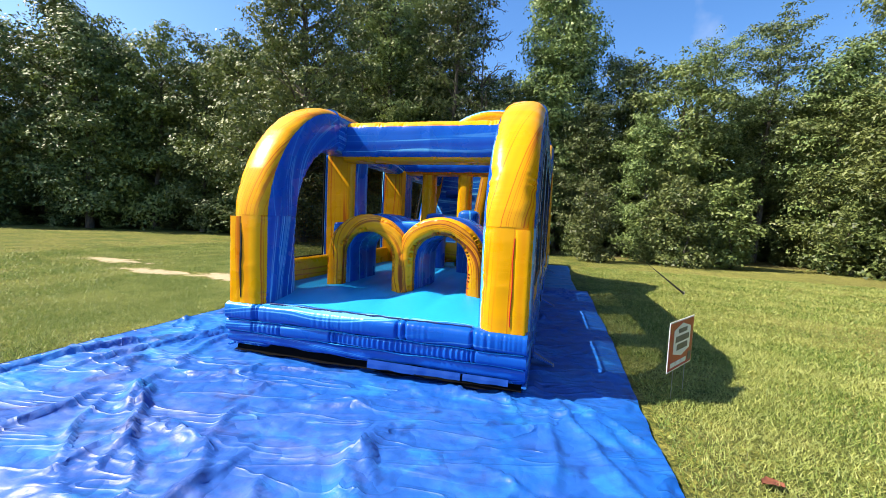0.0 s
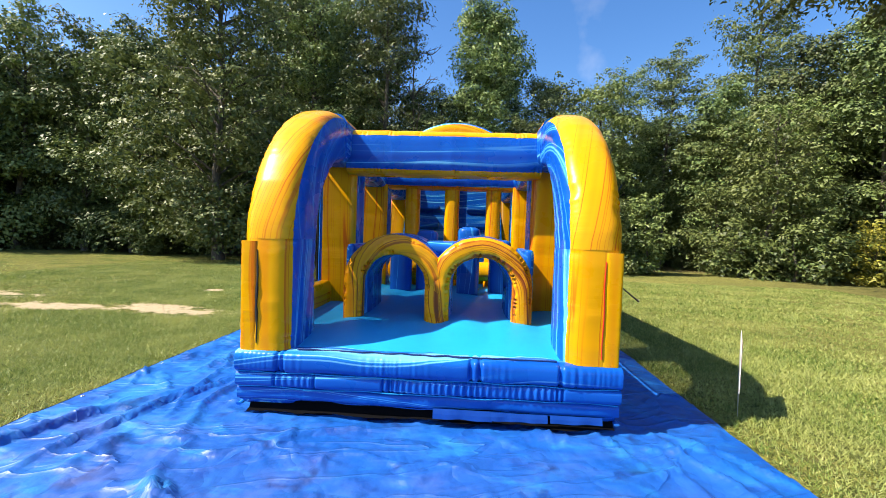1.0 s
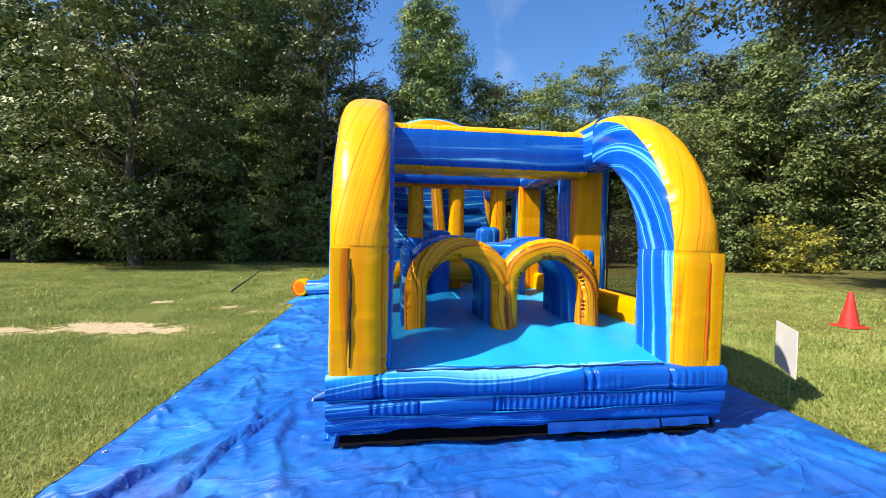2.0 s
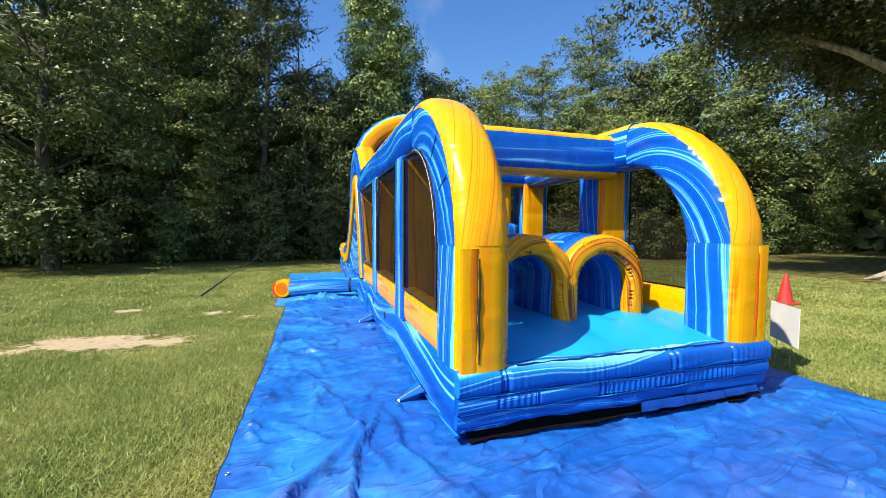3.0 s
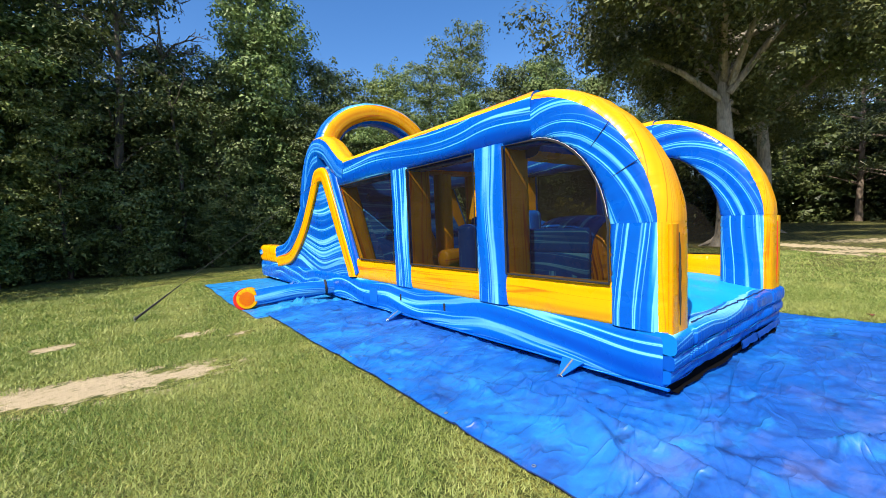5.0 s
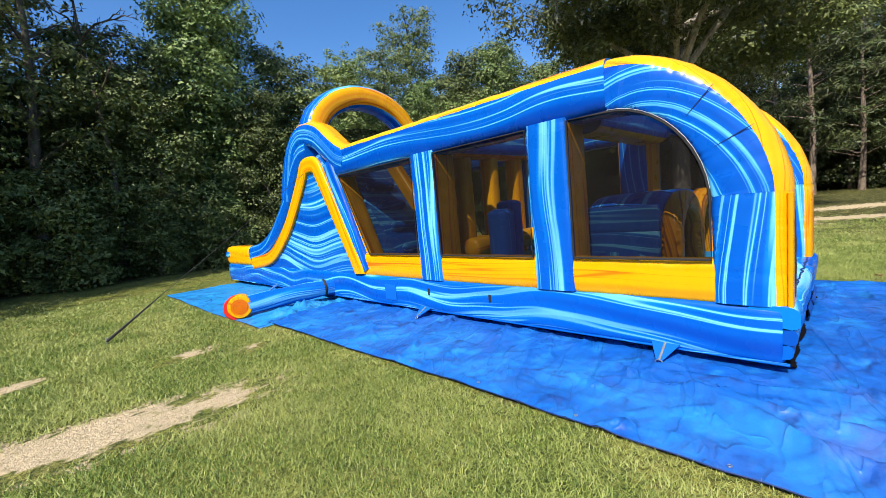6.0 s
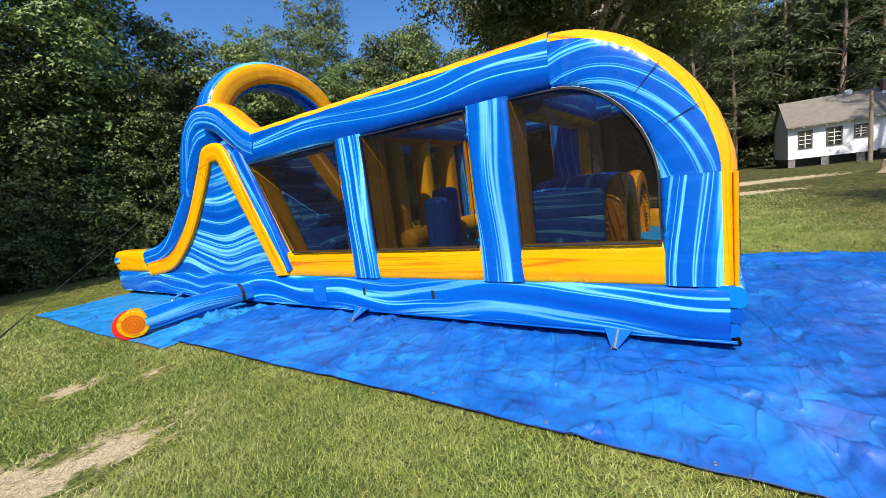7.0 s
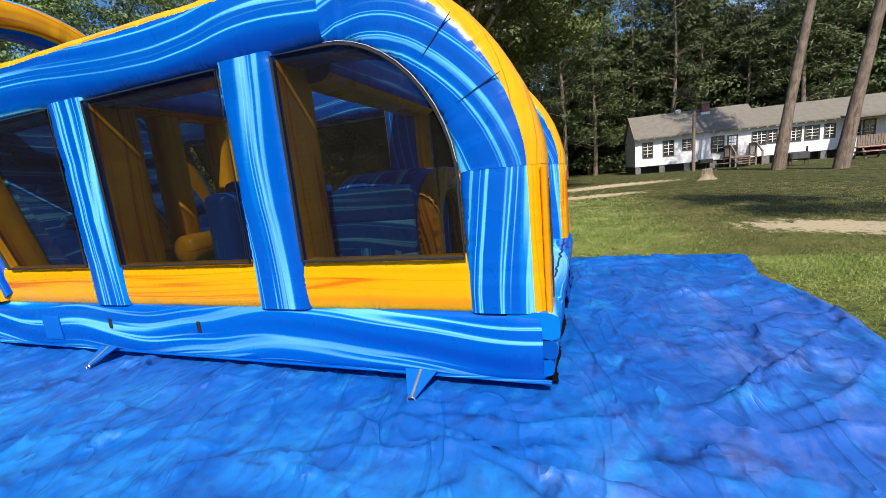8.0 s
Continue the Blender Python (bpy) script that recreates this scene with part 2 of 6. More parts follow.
# bare sandy patches in the lawn: centre x, y, half length, half width, turn in degrees
PATCHES = [(-7.0, 7.45, 1.35, 0.5, -12), (-8.9, 7.3, 1.3, 0.35, 5), (-6.1, 9.2, 0.34, 0.17, 20), (-5.4, 8.65, 0.28, 0.13, 40),
           (-7.6, 9.9, 0.3, 0.25, 0), (-11.5, 8.2, 1.3, 0.3, 0), (3.0, -0.75, 1.5, 0.8, 62), (13.0, 2.9, 2.4, 0.9, -65), (19.5, 2.0, 4.5, 1.5, -60), (14.5, 6.0, 2.6, 0.8, 60), (11.5, 4.6, 1.6, 0.35, 50)]


def ground_material():
    M = Mat("lawn", 0.95, 0, 0.15)
    c = M.coord()
    a = M.noise(c, 0.25, 4)
    b = M.noise(c, 2.2, 5, 0.65)
    f = M.noise(c, 38, 4, 0.7)
    col = M.mix(M.ramp(a, [(0.35, 0.0), (0.65, 1.0)]), (0.250, 0.265, 0.045), (0.350, 0.330, 0.080))
    col = M.mix(M.ramp(b, [(0.45, 0.0), (0.75, 0.8)]), col, (0.33, 0.30, 0.13))
    lush = M.noise(c, 0.8, 4, 0.6, 0.5)
    col = M.mix(M.ramp(lush, [(0.46, 0.0), (0.60, 0.75)]), col, (0.135, 0.190, 0.036))
    col = M.mix(M.ramp(f, [(0.40, 0.8), (0.56, 0.0)]), col, (0.022, 0.036, 0.009))
    tuft = M.noise(c, 9, 5, 0.7)
    col = M.mix(M.ramp(tuft, [(0.40, 0.7), (0.53, 0.0)]), col, (0.038, 0.058, 0.015))
    litter = M.ramp(M.math('ADD', M.math('MULTIPLY', M.node("ShaderNodeSeparateXYZ", Vector=c).outputs[1], 0.025), M.math('MULTIPLY', b, 0.08)), [(0.585, 0.0), (0.62, 1.0)])
    col = M.mix(M.math('MULTIPLY', litter, 0.9), col, (0.085, 0.065, 0.04))
    where = M.node("ShaderNodeSeparateXYZ", Vector=c)
    east = M.math('MULTIPLY', M.math('SUBTRACT', where.outputs[0], M.math('MULTIPLY', where.outputs[1], 0.5)), 0.04)
    col = M.mix(M.math('MULTIPLY', M.ramp(M.math('ADD', east, M.math('MULTIPLY', b, 0.3)), [(0.12, 0.0), (0.34, 1.0)]), 0.88), col, (0.108, 0.104, 0.034))
    # paler turf east of the tarps: sunlight on it put into the colour
    pale = M.math('MULTIPLY', M.ramp(M.math('MULTIPLY', where.outputs[0], 0.1), [(0.12, 0.0), (0.45, 1.0)]), M.ramp(M.math('MULTIPLY', where.outputs[1], 0.1), [(0.15, 0.0), (0.6, 1.0)]))
    col = M.mix(M.math('MULTIPLY', pale, M.ramp(f, [(0.35, 0.05), (0.6, 0.4)])), col, (0.40, 0.37, 0.11))
    straw = M.noise(M.mapped(c, (1, 1.4, 1), (2, 9, 0)), 1.3, 9, 0.74)
    dry = M.ramp(M.math('ADD', east, M.math('MULTIPLY', b, 0.3)), [(0.26, 0.15), (0.5, 1.0)])
    col = M.mix(M.math('MULTIPLY', dry, M.ramp(straw, [(0.54, 0.0), (0.62, 0.6)])), col, (0.33, 0.27, 0.14))
    col = M.mix(M.math('MULTIPLY', dry, M.ramp(M.noise(c, 3.1, 8, 0.72), [(0.42, 0.95), (0.60, 0.0)])), col, (0.030, 0.036, 0.012))
    warp = M.vmath('ADD', c, M.vmath('MULTIPLY', M.node("ShaderNodeTexNoise", Vector=c, Scale=1.9, Detail=6.0).outputs["Color"], (1.5, 1.5, 0.0)))
    sand = None
    for x, y, hl, hw, turn in PATCHES:
        n = M.node("ShaderNodeMapping", Vector=warp)
        n.vector_type = 'TEXTURE'
        n.inputs["Location"].default_value = (x + 0.75, y + 0.75, 0)
        n.inputs["Rotation"].default_value = (0, 0, radians(turn))
        n.inputs["Scale"].default_value = (hl, hw, 1000)
        ln = M.t.nodes.new("ShaderNodeVectorMath")
        ln.operation = 'LENGTH'
        M.put(ln.inputs[0], n.outputs[0])
        d = ln.outputs["Value"]
        sand = d if sand is None else M.math('MINIMUM', sand, d)
    grit = M.noise(c, 14, 5, 0.7)
    ragged = M.math('ADD', sand, M.math('MULTIPLY', M.math('SUBTRACT', M.noise(M.mapped(c, (1, 1.8, 1)), 3.0, 7, 0.72), 0.5), 3.4))
    sandmask = M.ramp(ragged, [(0.70, 1.0), (1.15, 0.0)])
    sandcol = M.mix(grit, (0.42, 0.335, 0.21), (0.63, 0.51, 0.34))
    mask = M.math('MULTIPLY', sandmask, M.ramp(grit, [(0.28, 0.3), (0.44, 1.0)]))
    col = M.mix(mask, col, sandcol)
    return M.done(col, None, M.bump(M.math('ADD', M.math('ADD', f, b), M.math('MULTIPLY', tuft, 1.5)), 0.9, 0.045))


LAWN = ground_material()


def leaf_material(name, a, b, c, through_light=0.35, blot=0.8, most=0.6):
    M = Mat(name, 0.5, 0, 0.35)
    out = M.t.nodes["Material Output"]
    rnd = M.node("ShaderNodeNewGeometry").outputs["Random Per Island"]
    obj = M.node("ShaderNodeObjectInfo").outputs["Random"]
    col = M.ramp(rnd, [(0.0, a), (0.5, b), (1.0, c)])
    big = M.noise(M.coord(), blot, 3)
    col = M.mix(M.ramp(big, [(0.45, 0.0), (0.62, most)]), col, c)
    hsv = M.node("ShaderNodeHueSaturation", Color=col)
    M.put(hsv.inputs["Hue"], M.math('ADD', M.math('MULTIPLY', obj, 0.02), 0.497))
    M.put(hsv.inputs["Value"], M.math('ADD', M.math('MULTIPLY', obj, 0.7), 0.65))
    M.put(M.b.inputs["Base Color"], hsv.outputs[0])
    tl = M.node("ShaderNodeBsdfTranslucent", Color=hsv.outputs[0])
    mixer = M.node("ShaderNodeMixShader", Fac=through_light)
    M.t.links.new(M.b.outputs[0], mixer.inputs[1])
    M.t.links.new(tl.outputs[0], mixer.inputs[2])
    M.t.links.new(mixer.outputs[0], out.inputs["Surface"])
    return M.m


LEAF = leaf_material("broad_leaves", (0.028, 0.050, 0.015), (0.098, 0.146, 0.043), (0.240, 0.290, 0.100), 0.18)
# brighter copy of the leaves: sunlight is put into the colour
LEAF_LIT = leaf_material("lit_broad_leaves", (0.050, 0.085, 0.024), (0.130, 0.178, 0.048), (0.265, 0.310, 0.100), 0.18)
# darker copy of the leaves: the shade of the woods is put into the colour
LEAF_SHADED = leaf_material("shaded_broad_leaves", (0.024, 0.042, 0.013), (0.066, 0.098, 0.026), (0.185, 0.215, 0.068), 0.2)
LEAF_YELLOW = leaf_material("yellowing_leaves", (0.06, 0.085, 0.018), (0.15, 0.15, 0.028), (0.31, 0.25, 0.04), 0.25)
NEEDLE = leaf_material("pine_needles", (0.030, 0.055, 0.022), (0.045, 0.075, 0.028), (0.07, 0.10, 0.035), 0.15)
# needles behind the house, with their light and shade put into the colour
NEEDLE_TONED = leaf_material("toned_pine_needles", (0.024, 0.036, 0.013), (0.046, 0.060, 0.020), (0.088, 0.100, 0.034), 0.12)
OAK_LEAF = leaf_material("oak_leaves", (0.030, 0.046, 0.014), (0.080, 0.102, 0.028), (0.190, 0.205, 0.068), 0.2)
MOSS = leaf_material("spanish_moss", (0.16, 0.17, 0.13), (0.20, 0.21, 0.16), (0.25, 0.26, 0.20), 0.2)
BLADE = leaf_material("grass_blades", (0.070, 0.120, 0.026), (0.210, 0.270, 0.055), (0.42, 0.42, 0.14), 0.27, 0.9, 0.55)
BLADE_DRY = leaf_material("dry_grass_blades", (0.048, 0.066, 0.018), (0.125, 0.135, 0.036), (0.27, 0.235, 0.09), 0.2, 0.9, 0.55)


def bark_material(name, lo, hi):
    M = Mat(name, 0.92, 0, 0.2)
    c = M.coord()
    ridges = M.noise(M.mapped(c, (1, 1, 0.22)), 9, 5, 0.65, 0.5)
    blot = M.noise(c, 1.6, 4)
    col = M.mix(M.ramp(ridges, [(0.3, 0.0), (0.65, 1.0)]), lo, hi)
    col = M.mix(M.ramp(blot, [(0.5, 0.0), (0.7, 0.5)]), col, tuple(min(1, x * 1.5) for x in hi))
    return M.done(col, None, M.bump(ridges, 0.8, 0.05))


BARK = bark_material("grey_bark", (0.035, 0.030, 0.024), (0.13, 0.115, 0.095))
OAK_BARK = bark_material("pale_oak_bark", (0.14, 0.12, 0.095), (0.36, 0.32, 0.265))
STUMP_BARK = bark_material("weathered_stump_bark", (0.10, 0.075, 0.05), (0.27, 0.21, 0.15))
PINE_BARK = bark_material("pine_bark", (0.07, 0.05, 0.04), (0.22, 0.17, 0.135))


def siding_material():
    M = Mat("white_siding", 0.6)
    c = M.coord()
    col = M.mix(M.noise(c, 1.5, 5, 0.7), (0.62, 0.60, 0.64), (0.80, 0.79, 0.82))
    return M.done(col, None, M.bump(M.noise(M.mapped(c, (1, 1, 9)), 1.5, 3), 0.2, 0.01))


SIDING = siding_material()
SHINGLE = simple("roof_shingle", (0.165, 0.145, 0.122), 0.95, 0, 3, 0.13, 0.4)


# ---- mesh helpers ----
def resample(stations, step):
    """Closer stations along the same run."""
    out = []
    for s, t in zip(stations, stations[1:]):
        n = max(1, round((t[0] - s[0]).length / step))
        for k in range(n):
            q = k / n
            out.append((s[0].lerp(t[0], q), s[1], s[2].lerp(t[2], q).normalized(), s[3] + (t[3] - s[3]) * q, s[4] + (t[4] - s[4]) * q))
    return out + [stations[-1]]


class Build:
    """Collects vertices, faces, material slots and UVs for one mesh."""

    def __init__(self):
        self.v, self.f, self.m, self.uv = [], [], [], []

    def face(self, ids, mat=0, uvs=None):
        self.f.append(tuple(ids))
        self.m.append(mat)
        self.uv.append(uvs or [(self.v[i][1] + self.v[i][0], self.v[i][2]) for i in ids])

    def sweep(self, stations, profile, mats, caps=(0, 0), closed=False, pucker=0.0, shear=0.0):
        """stations: centre, axis a, axis b, half a, half b. profile: (pa, pb) round the section; mats: slot of each of its segments."""
        if pucker:
            stations = resample(stations, 0.019)
        n, k = len(profile), len(stations)
        first = len(self.v)
        along = [0.0]
        for i, (c, a, b, ha, hb) in enumerate(stations):
            if i:
                along.append(along[-1] + (c - stations[i - 1][0]).length)
            for pa, pb in profile:
                w = 0.0
                near = 1 - min(1.0, abs(abs(pa) - abs(pb)) / 0.42)
                if pucker and near > 0:
                    s = along[-1]
                    quad = (pa > 0) * 2 + (pb > 0)
                    w = -1.3 * pucker * near * max(0.0, 0.25 + noise.noise((s * 5, quad * 9, c.x + c.y))) * (1 + math.sin(s * 130 + 16 * noise.noise((s * 5, quad * 5, 1)))) ** 2
                self.v.append(tuple(c + a * (ha * pa + w * pa) + b * (hb * pb + w * pb)))
        ha, hb = stations[0][3], stations[0][4]
        around = [0.0]
        for j in range(n):
            p, q = profile[j], profile[(j + 1) % n]
            around.append(around[-1] + math.hypot((q[0] - p[0]) * ha, (q[1] - p[1]) * hb))
        for i in range(k if closed else k - 1):
            i2 = (i + 1) % k
            for j in range(n):
                j2 = (j + 1) % n
                ids = (first + i * n + j, first + i * n + j2, first + i2 * n + j2, first + i2 * n + j)
                u1 = along[i2] if i2 else along[-1] + 0.1
                k0, k1 = shear * along[i], shear * u1
                self.face(ids, mats[j], [(along[i], around[j] + k0), (along[i], around[j + 1] + k0), (u1, around[j + 1] + k1), (u1, around[j] + k1)])
        if not closed:
            for i, slot, flip in ((0, caps[0], True), (k - 1, caps[1], False)):
                ids = [first + i * n + j for j in range(n)]
                c, a, b, ha, hb = stations[i]
                uvs = [(0.4, 0.2)] * n
                if flip:
                    ids, uvs = ids[::-1], uvs[::-1]
                self.face(ids, slot, uvs)
        return self

    def box(self, lo, hi, mat=0, bevel=0.0):
        (x0, y0, z0), (x1, y1, z1) = lo, hi
        c = Vector(((x0 + x1) / 2, (y0 + y1) / 2, 0))
        hx, hy = (x1 - x0) / 2, (y1 - y0) / 2
        e = min(bevel, hx * 0.9, hy * 0.9, (z1 - z0) * 0.45)
        if e <= 0:
            prof = [(-1, -1), (1, -1), (1, 1), (-1, 1)]
            zs = [(z0, 0), (z1, 0)]
        else:
            ex, ey = e / hx, e / hy
            prof = [(-1 + ex, -1), (1 - ex, -1), (1, -1 + ey), (1, 1 - ey), (1 - ex, 1), (-1 + ex, 1), (-1, 1 - ey), (-1, -1 + ey)]
            zs = [(z0, e), (z0 + e, 0), (z1 - e, 0), (z1, e)]
        st = [(c + Vector((0, 0, z)), Vector((1, 0, 0)), Vector((0, 1, 0)), hx - s, hy - s) for z, s in zs]
        return self.sweep(st, prof, [mat] * len(prof), (mat, mat))

    def tube(self, pts, radius, sides=8, mat=0, caps=True):
        """A round tube through the points; radius: a number or one for each point."""
        pts = [Vector(p) for p in pts]
        rad = radius if isinstance(radius, (list, tuple)) else [radius] * len(pts)
        st, last = [], None
        for i, p in enumerate(pts):
            d = (pts[min(i + 1, len(pts) - 1)] - pts[max(i - 1, 0)]).normalized()
            ref = last if last else (Vector((0, 0, 1)) if abs(d.z) < 0.9 else Vector((1, 0, 0)))
            a = (ref - d * ref.dot(d)).normalized()
            last = a
            st.append((p, a, d.cross(a), rad[i], rad[i]))
        prof = [(math.cos(2 * math.pi * j / sides), math.sin(2 * math.pi * j / sides)) for j in range(sides)]
        return self.sweep(st, prof, [mat] * sides, (mat, mat))

    def prism(self, outline, axis, lo, hi, mat=0, edge=None):
        """Extrudes a 2D outline along x ('x': outline is y, z) or y ('y': outline is x, z)."""
        n, first = len(outline), len(self.v)
        for w in (lo, hi):
            for p, q in outline:
                self.v.append((w, p, q) if axis == 'x' else (p, w, q))
        flat = [(p, q) for p, q in outline]
        self.face(range(first, first + n), mat, flat)
        self.face(range(first + 2 * n - 1, first + n - 1, -1), mat, flat[::-1])
        for j in range(n):
            j2 = (j + 1) % n
            self.face((first + j2, first + j, first + n + j, first + n + j2), mat if edge is None else edge)
        return self

    def mesh(self, name, mats, smooth=True, angle=40):
        me = bpy.data.meshes.new(name)
        me.from_pydata(self.v, [], self.f)
        layer = me.uv_layers.new(name="UVMap")
        flat = [c for uvs in self.uv for p in uvs for c in p]
        layer.data.foreach_set("uv", flat)
        for m in mats:
            me.materials.append(m)
        me.polygons.foreach_set("material_index", self.m)
        bm = bmesh.new()
        bm.from_mesh(me)
        bmesh.ops.recalc_face_normals(bm, faces=bm.faces)
        if smooth:
            for f in bm.faces:
                f.smooth = True
            for e in bm.edges:
                if len(e.link_faces) == 2 and e.calc_face_angle(0) > radians(angle):
                    e.smooth = False
        bm.to_mesh(me)
        bm.free()
        return me


def part(name, build, material, parent, label="", smooth=True, angle=40):
    """Links one mesh as a part under a thing or a part."""
    mats = material if isinstance(material, (list, tuple)) else [material]
    ob = new(name, build.mesh(name, mats, smooth, angle))
    ob.parent = parent
    if label:
        tagged(ob, label)
    return ob


def thing(name, label, category, group="", kind="", at=(0, 0, 0)):
    ob = new(name)
    ob.location = at
    return tagged(ob, label, category, group, kind)


def solid(name, build, material, label, category, group="", kind="", smooth=True, angle=40):
    mats = material if isinstance(material, (list, tuple)) else [material]
    return tagged(new(name, build.mesh(name, mats, smooth, angle)), label, category, group, kind)


def superellipse(n=28, power=4.0):
    pts = []
    for j in range(n):
        t = 2 * math.pi * (j + 0.5) / n
        c, s = math.cos(t), math.sin(t)
        pts.append((math.copysign(abs(c) ** (2 / power), c), math.copysign(abs(s) ** (2 / power), s)))
    return pts


def slots(profile, top=0, right=0, bottom=0, left=0, wrap=0.70):
    """Material slot of each segment, by the side of the section on which it lies (a to the right, b up)."""
    out = []
    for j in range(len(profile)):
        p, q = profile[j], profile[(j + 1) % len(profile)]
        x, y = (p[0] + q[0]) / 2, (p[1] + q[1]) / 2
        if top and y > wrap:
            out.append(top)
        else:
            out.append((top if y > 0 else bottom) if abs(y) >= abs(x) - 1e-6 else (right if x > 0 else left))
    return out


def outer_edge(sx):
    """Slots of a front frame: its yellow face laps over the edge on the outer side only."""
    base = slots(SOFT, top=1, wrap=0.78)
    wide = slots(SOFT, top=1, wrap=0.58)
    return [w if sx * SOFT[j][0] > 0 else b for j, (b, w) in enumerate(zip(base, wide))]


X, Y, Z = Vector((1, 0, 0)), Vector((0, 1, 0)), Vector((0, 0, 1))

# ---- ground ----
def lawn_height(x, y):
    return 0.03 * noise.noise((x * 0.3, y * 0.3, 0)) * min(1.0, max(0.0, (abs(x + 1.8) - 3) / 3 + max(0.0, (y - 17) / 3)))


def build_ground():
    B = Build()
    rings = [0.0] + [0.6 * 1.085 ** i for i in range(86)]
    seg = 96
    B.v.append((-2.0, 6.0, -0.012))
    for r in rings[1:]:
        for j in range(seg):
            a = 2 * math.pi * j / seg
            x, y = -2 + r * math.cos(a), 6 + r * math.sin(a)
            B.v.append((x, y, -0.012 + (lawn_height(x, y) if r < 60 else 0)))
    for j in range(seg):
        B.face((0, 1 + j, 1 + (j + 1) % seg))
    for i in range(len(rings) - 2):
        for j in range(seg):
            a, b = 1 + i * seg, 1 + (i + 1) * seg
            j2 = (j + 1) % seg
            B.face((a + j, b + j, b + j2, a + j2))
    solid("ground", B, LAWN, "mown green lawn with dry and sandy patches", "lawn", kind="structure")


build_ground()


# ---- tarps ----
GRAD = np.random.default_rng(77).normal(size=(256, 2))
PERM = np.random.default_rng(78).permutation(256)


def field(x, y, seed=0):
    """Smooth gradient noise over arrays, about -0.7 to 0.7."""
    xi, yi = np.floor(x).astype(int), np.floor(y).astype(int)
    fx, fy = x - xi, y - yi
    sx, sy = fx * fx * fx * (fx * (fx * 6 - 15) + 10), fy * fy * fy * (fy * (fy * 6 - 15) + 10)

    def corner(i, j):
        g = GRAD[PERM[(PERM[(xi + i + seed * 17) % 256] + yi + j) % 256]]
        return g[..., 0] * (fx - i) + g[..., 1] * (fy - j)

    a = corner(0, 0) * (1 - sx) + corner(1, 0) * sx
    b = corner(0, 1) * (1 - sx) + corner(1, 1) * sx
    return a * (1 - sy) + b * sy


def crease(x, y, pts, height, width):
    """A sharp pulled fold along a run of plan points: gentle on the side of the sun, steep on the other."""
    h = np.zeros_like(x)
    total = sum(math.dist(p, q) for p, q in zip(pts, pts[1:]))
    s0 = 0.0
    for (ax, ay), (bx, by) in zip(pts, pts[1:]):
        ln = math.dist((ax, ay), (bx, by))
        ux, uy = (bx - ax) / ln, (by - ay) / ln
        u = (x - ax) * ux + (y - ay) * uy
        w = -(x - ax) * uy + (y - ay) * ux + 0.02 * np.sin(u * 7 + ax) + 0.004 * np.sin(u * 23)
        if -uy * 0.82 + ux * 0.27 > 0:
            w = -w
        over = np.maximum(0, np.maximum(-u, u - ln))
        s = np.clip((s0 + np.clip(u, 0, ln)) / total, 0, 1)
        wide = width * (0.6 + 0.8 * s)
        prof = np.where(w > 0, np.exp(-np.abs(w / (wide * 2.6)) ** 1.3), np.exp(-(w / wide) ** 2))
        h = np.maximum(h, height * prof * np.exp(-(over / 0.05) ** 2) * (0.25 + 0.75 * np.sin(math.pi * (0.08 + 0.84 * s))))
        s0 += ln
    return h


def tarp_heights(x, y, x0, x1, y0, y1, folds, seed, pulls):
    wx, wy = x + 0.3 * field(x * 0.9, y * 0.9, seed), y + 0.3 * field(x * 0.9, y * 0.9, seed + 1)
    h = 0.022 * field(wx * 0.9, wy * 0.9, seed + 2) + 0.007 * field(wx * 2.3, wy * 1.9, seed + 7)
    # soft swells with a few sharp crests, only where the sheet is slack
    slack = np.clip(0.4 + 1.6 * field(wx * 0.55, wy * 0.55, seed + 9), 0, 1)
    ridge = 1 - np.abs(field(wx * 1.1, wy * 1.7, seed + 3)) * 2.2
    h += 0.022 * np.clip(ridge, 0, 1) ** 12 * slack
    ridge2 = 1 - np.abs(field(wx * 3.6 + wy, wy * 2.2, seed + 4)) * 2.0
    h += 0.012 * np.clip(ridge2, 0, 1) ** 10 * slack
    h += 0.0014 * field(wx * 9, wy * 7, seed + 5)
    rng = random.Random(seed)
    for _ in range(folds):
        cx, cy, an = rng.uniform(x0, x1), rng.uniform(y0, y1), rng.gauss(2.3, 0.7)
        ln = rng.choice((0.12, 0.2, 0.3, 0.6))
        c, s = math.cos(an) * ln, math.sin(an) * ln
        k = rng.uniform(-0.3, 0.3)
        h = np.maximum(h, h + crease(x, y, [(cx - c, cy - s), (cx - k * s, cy + k * c), (cx + c, cy + s)], rng.uniform(0.012, 0.045), rng.uniform(0.010, 0.024)))
    for pts, height, width in pulls:
        h += crease(x, y, pts, height * 1.25, width * 0.95)
    return h


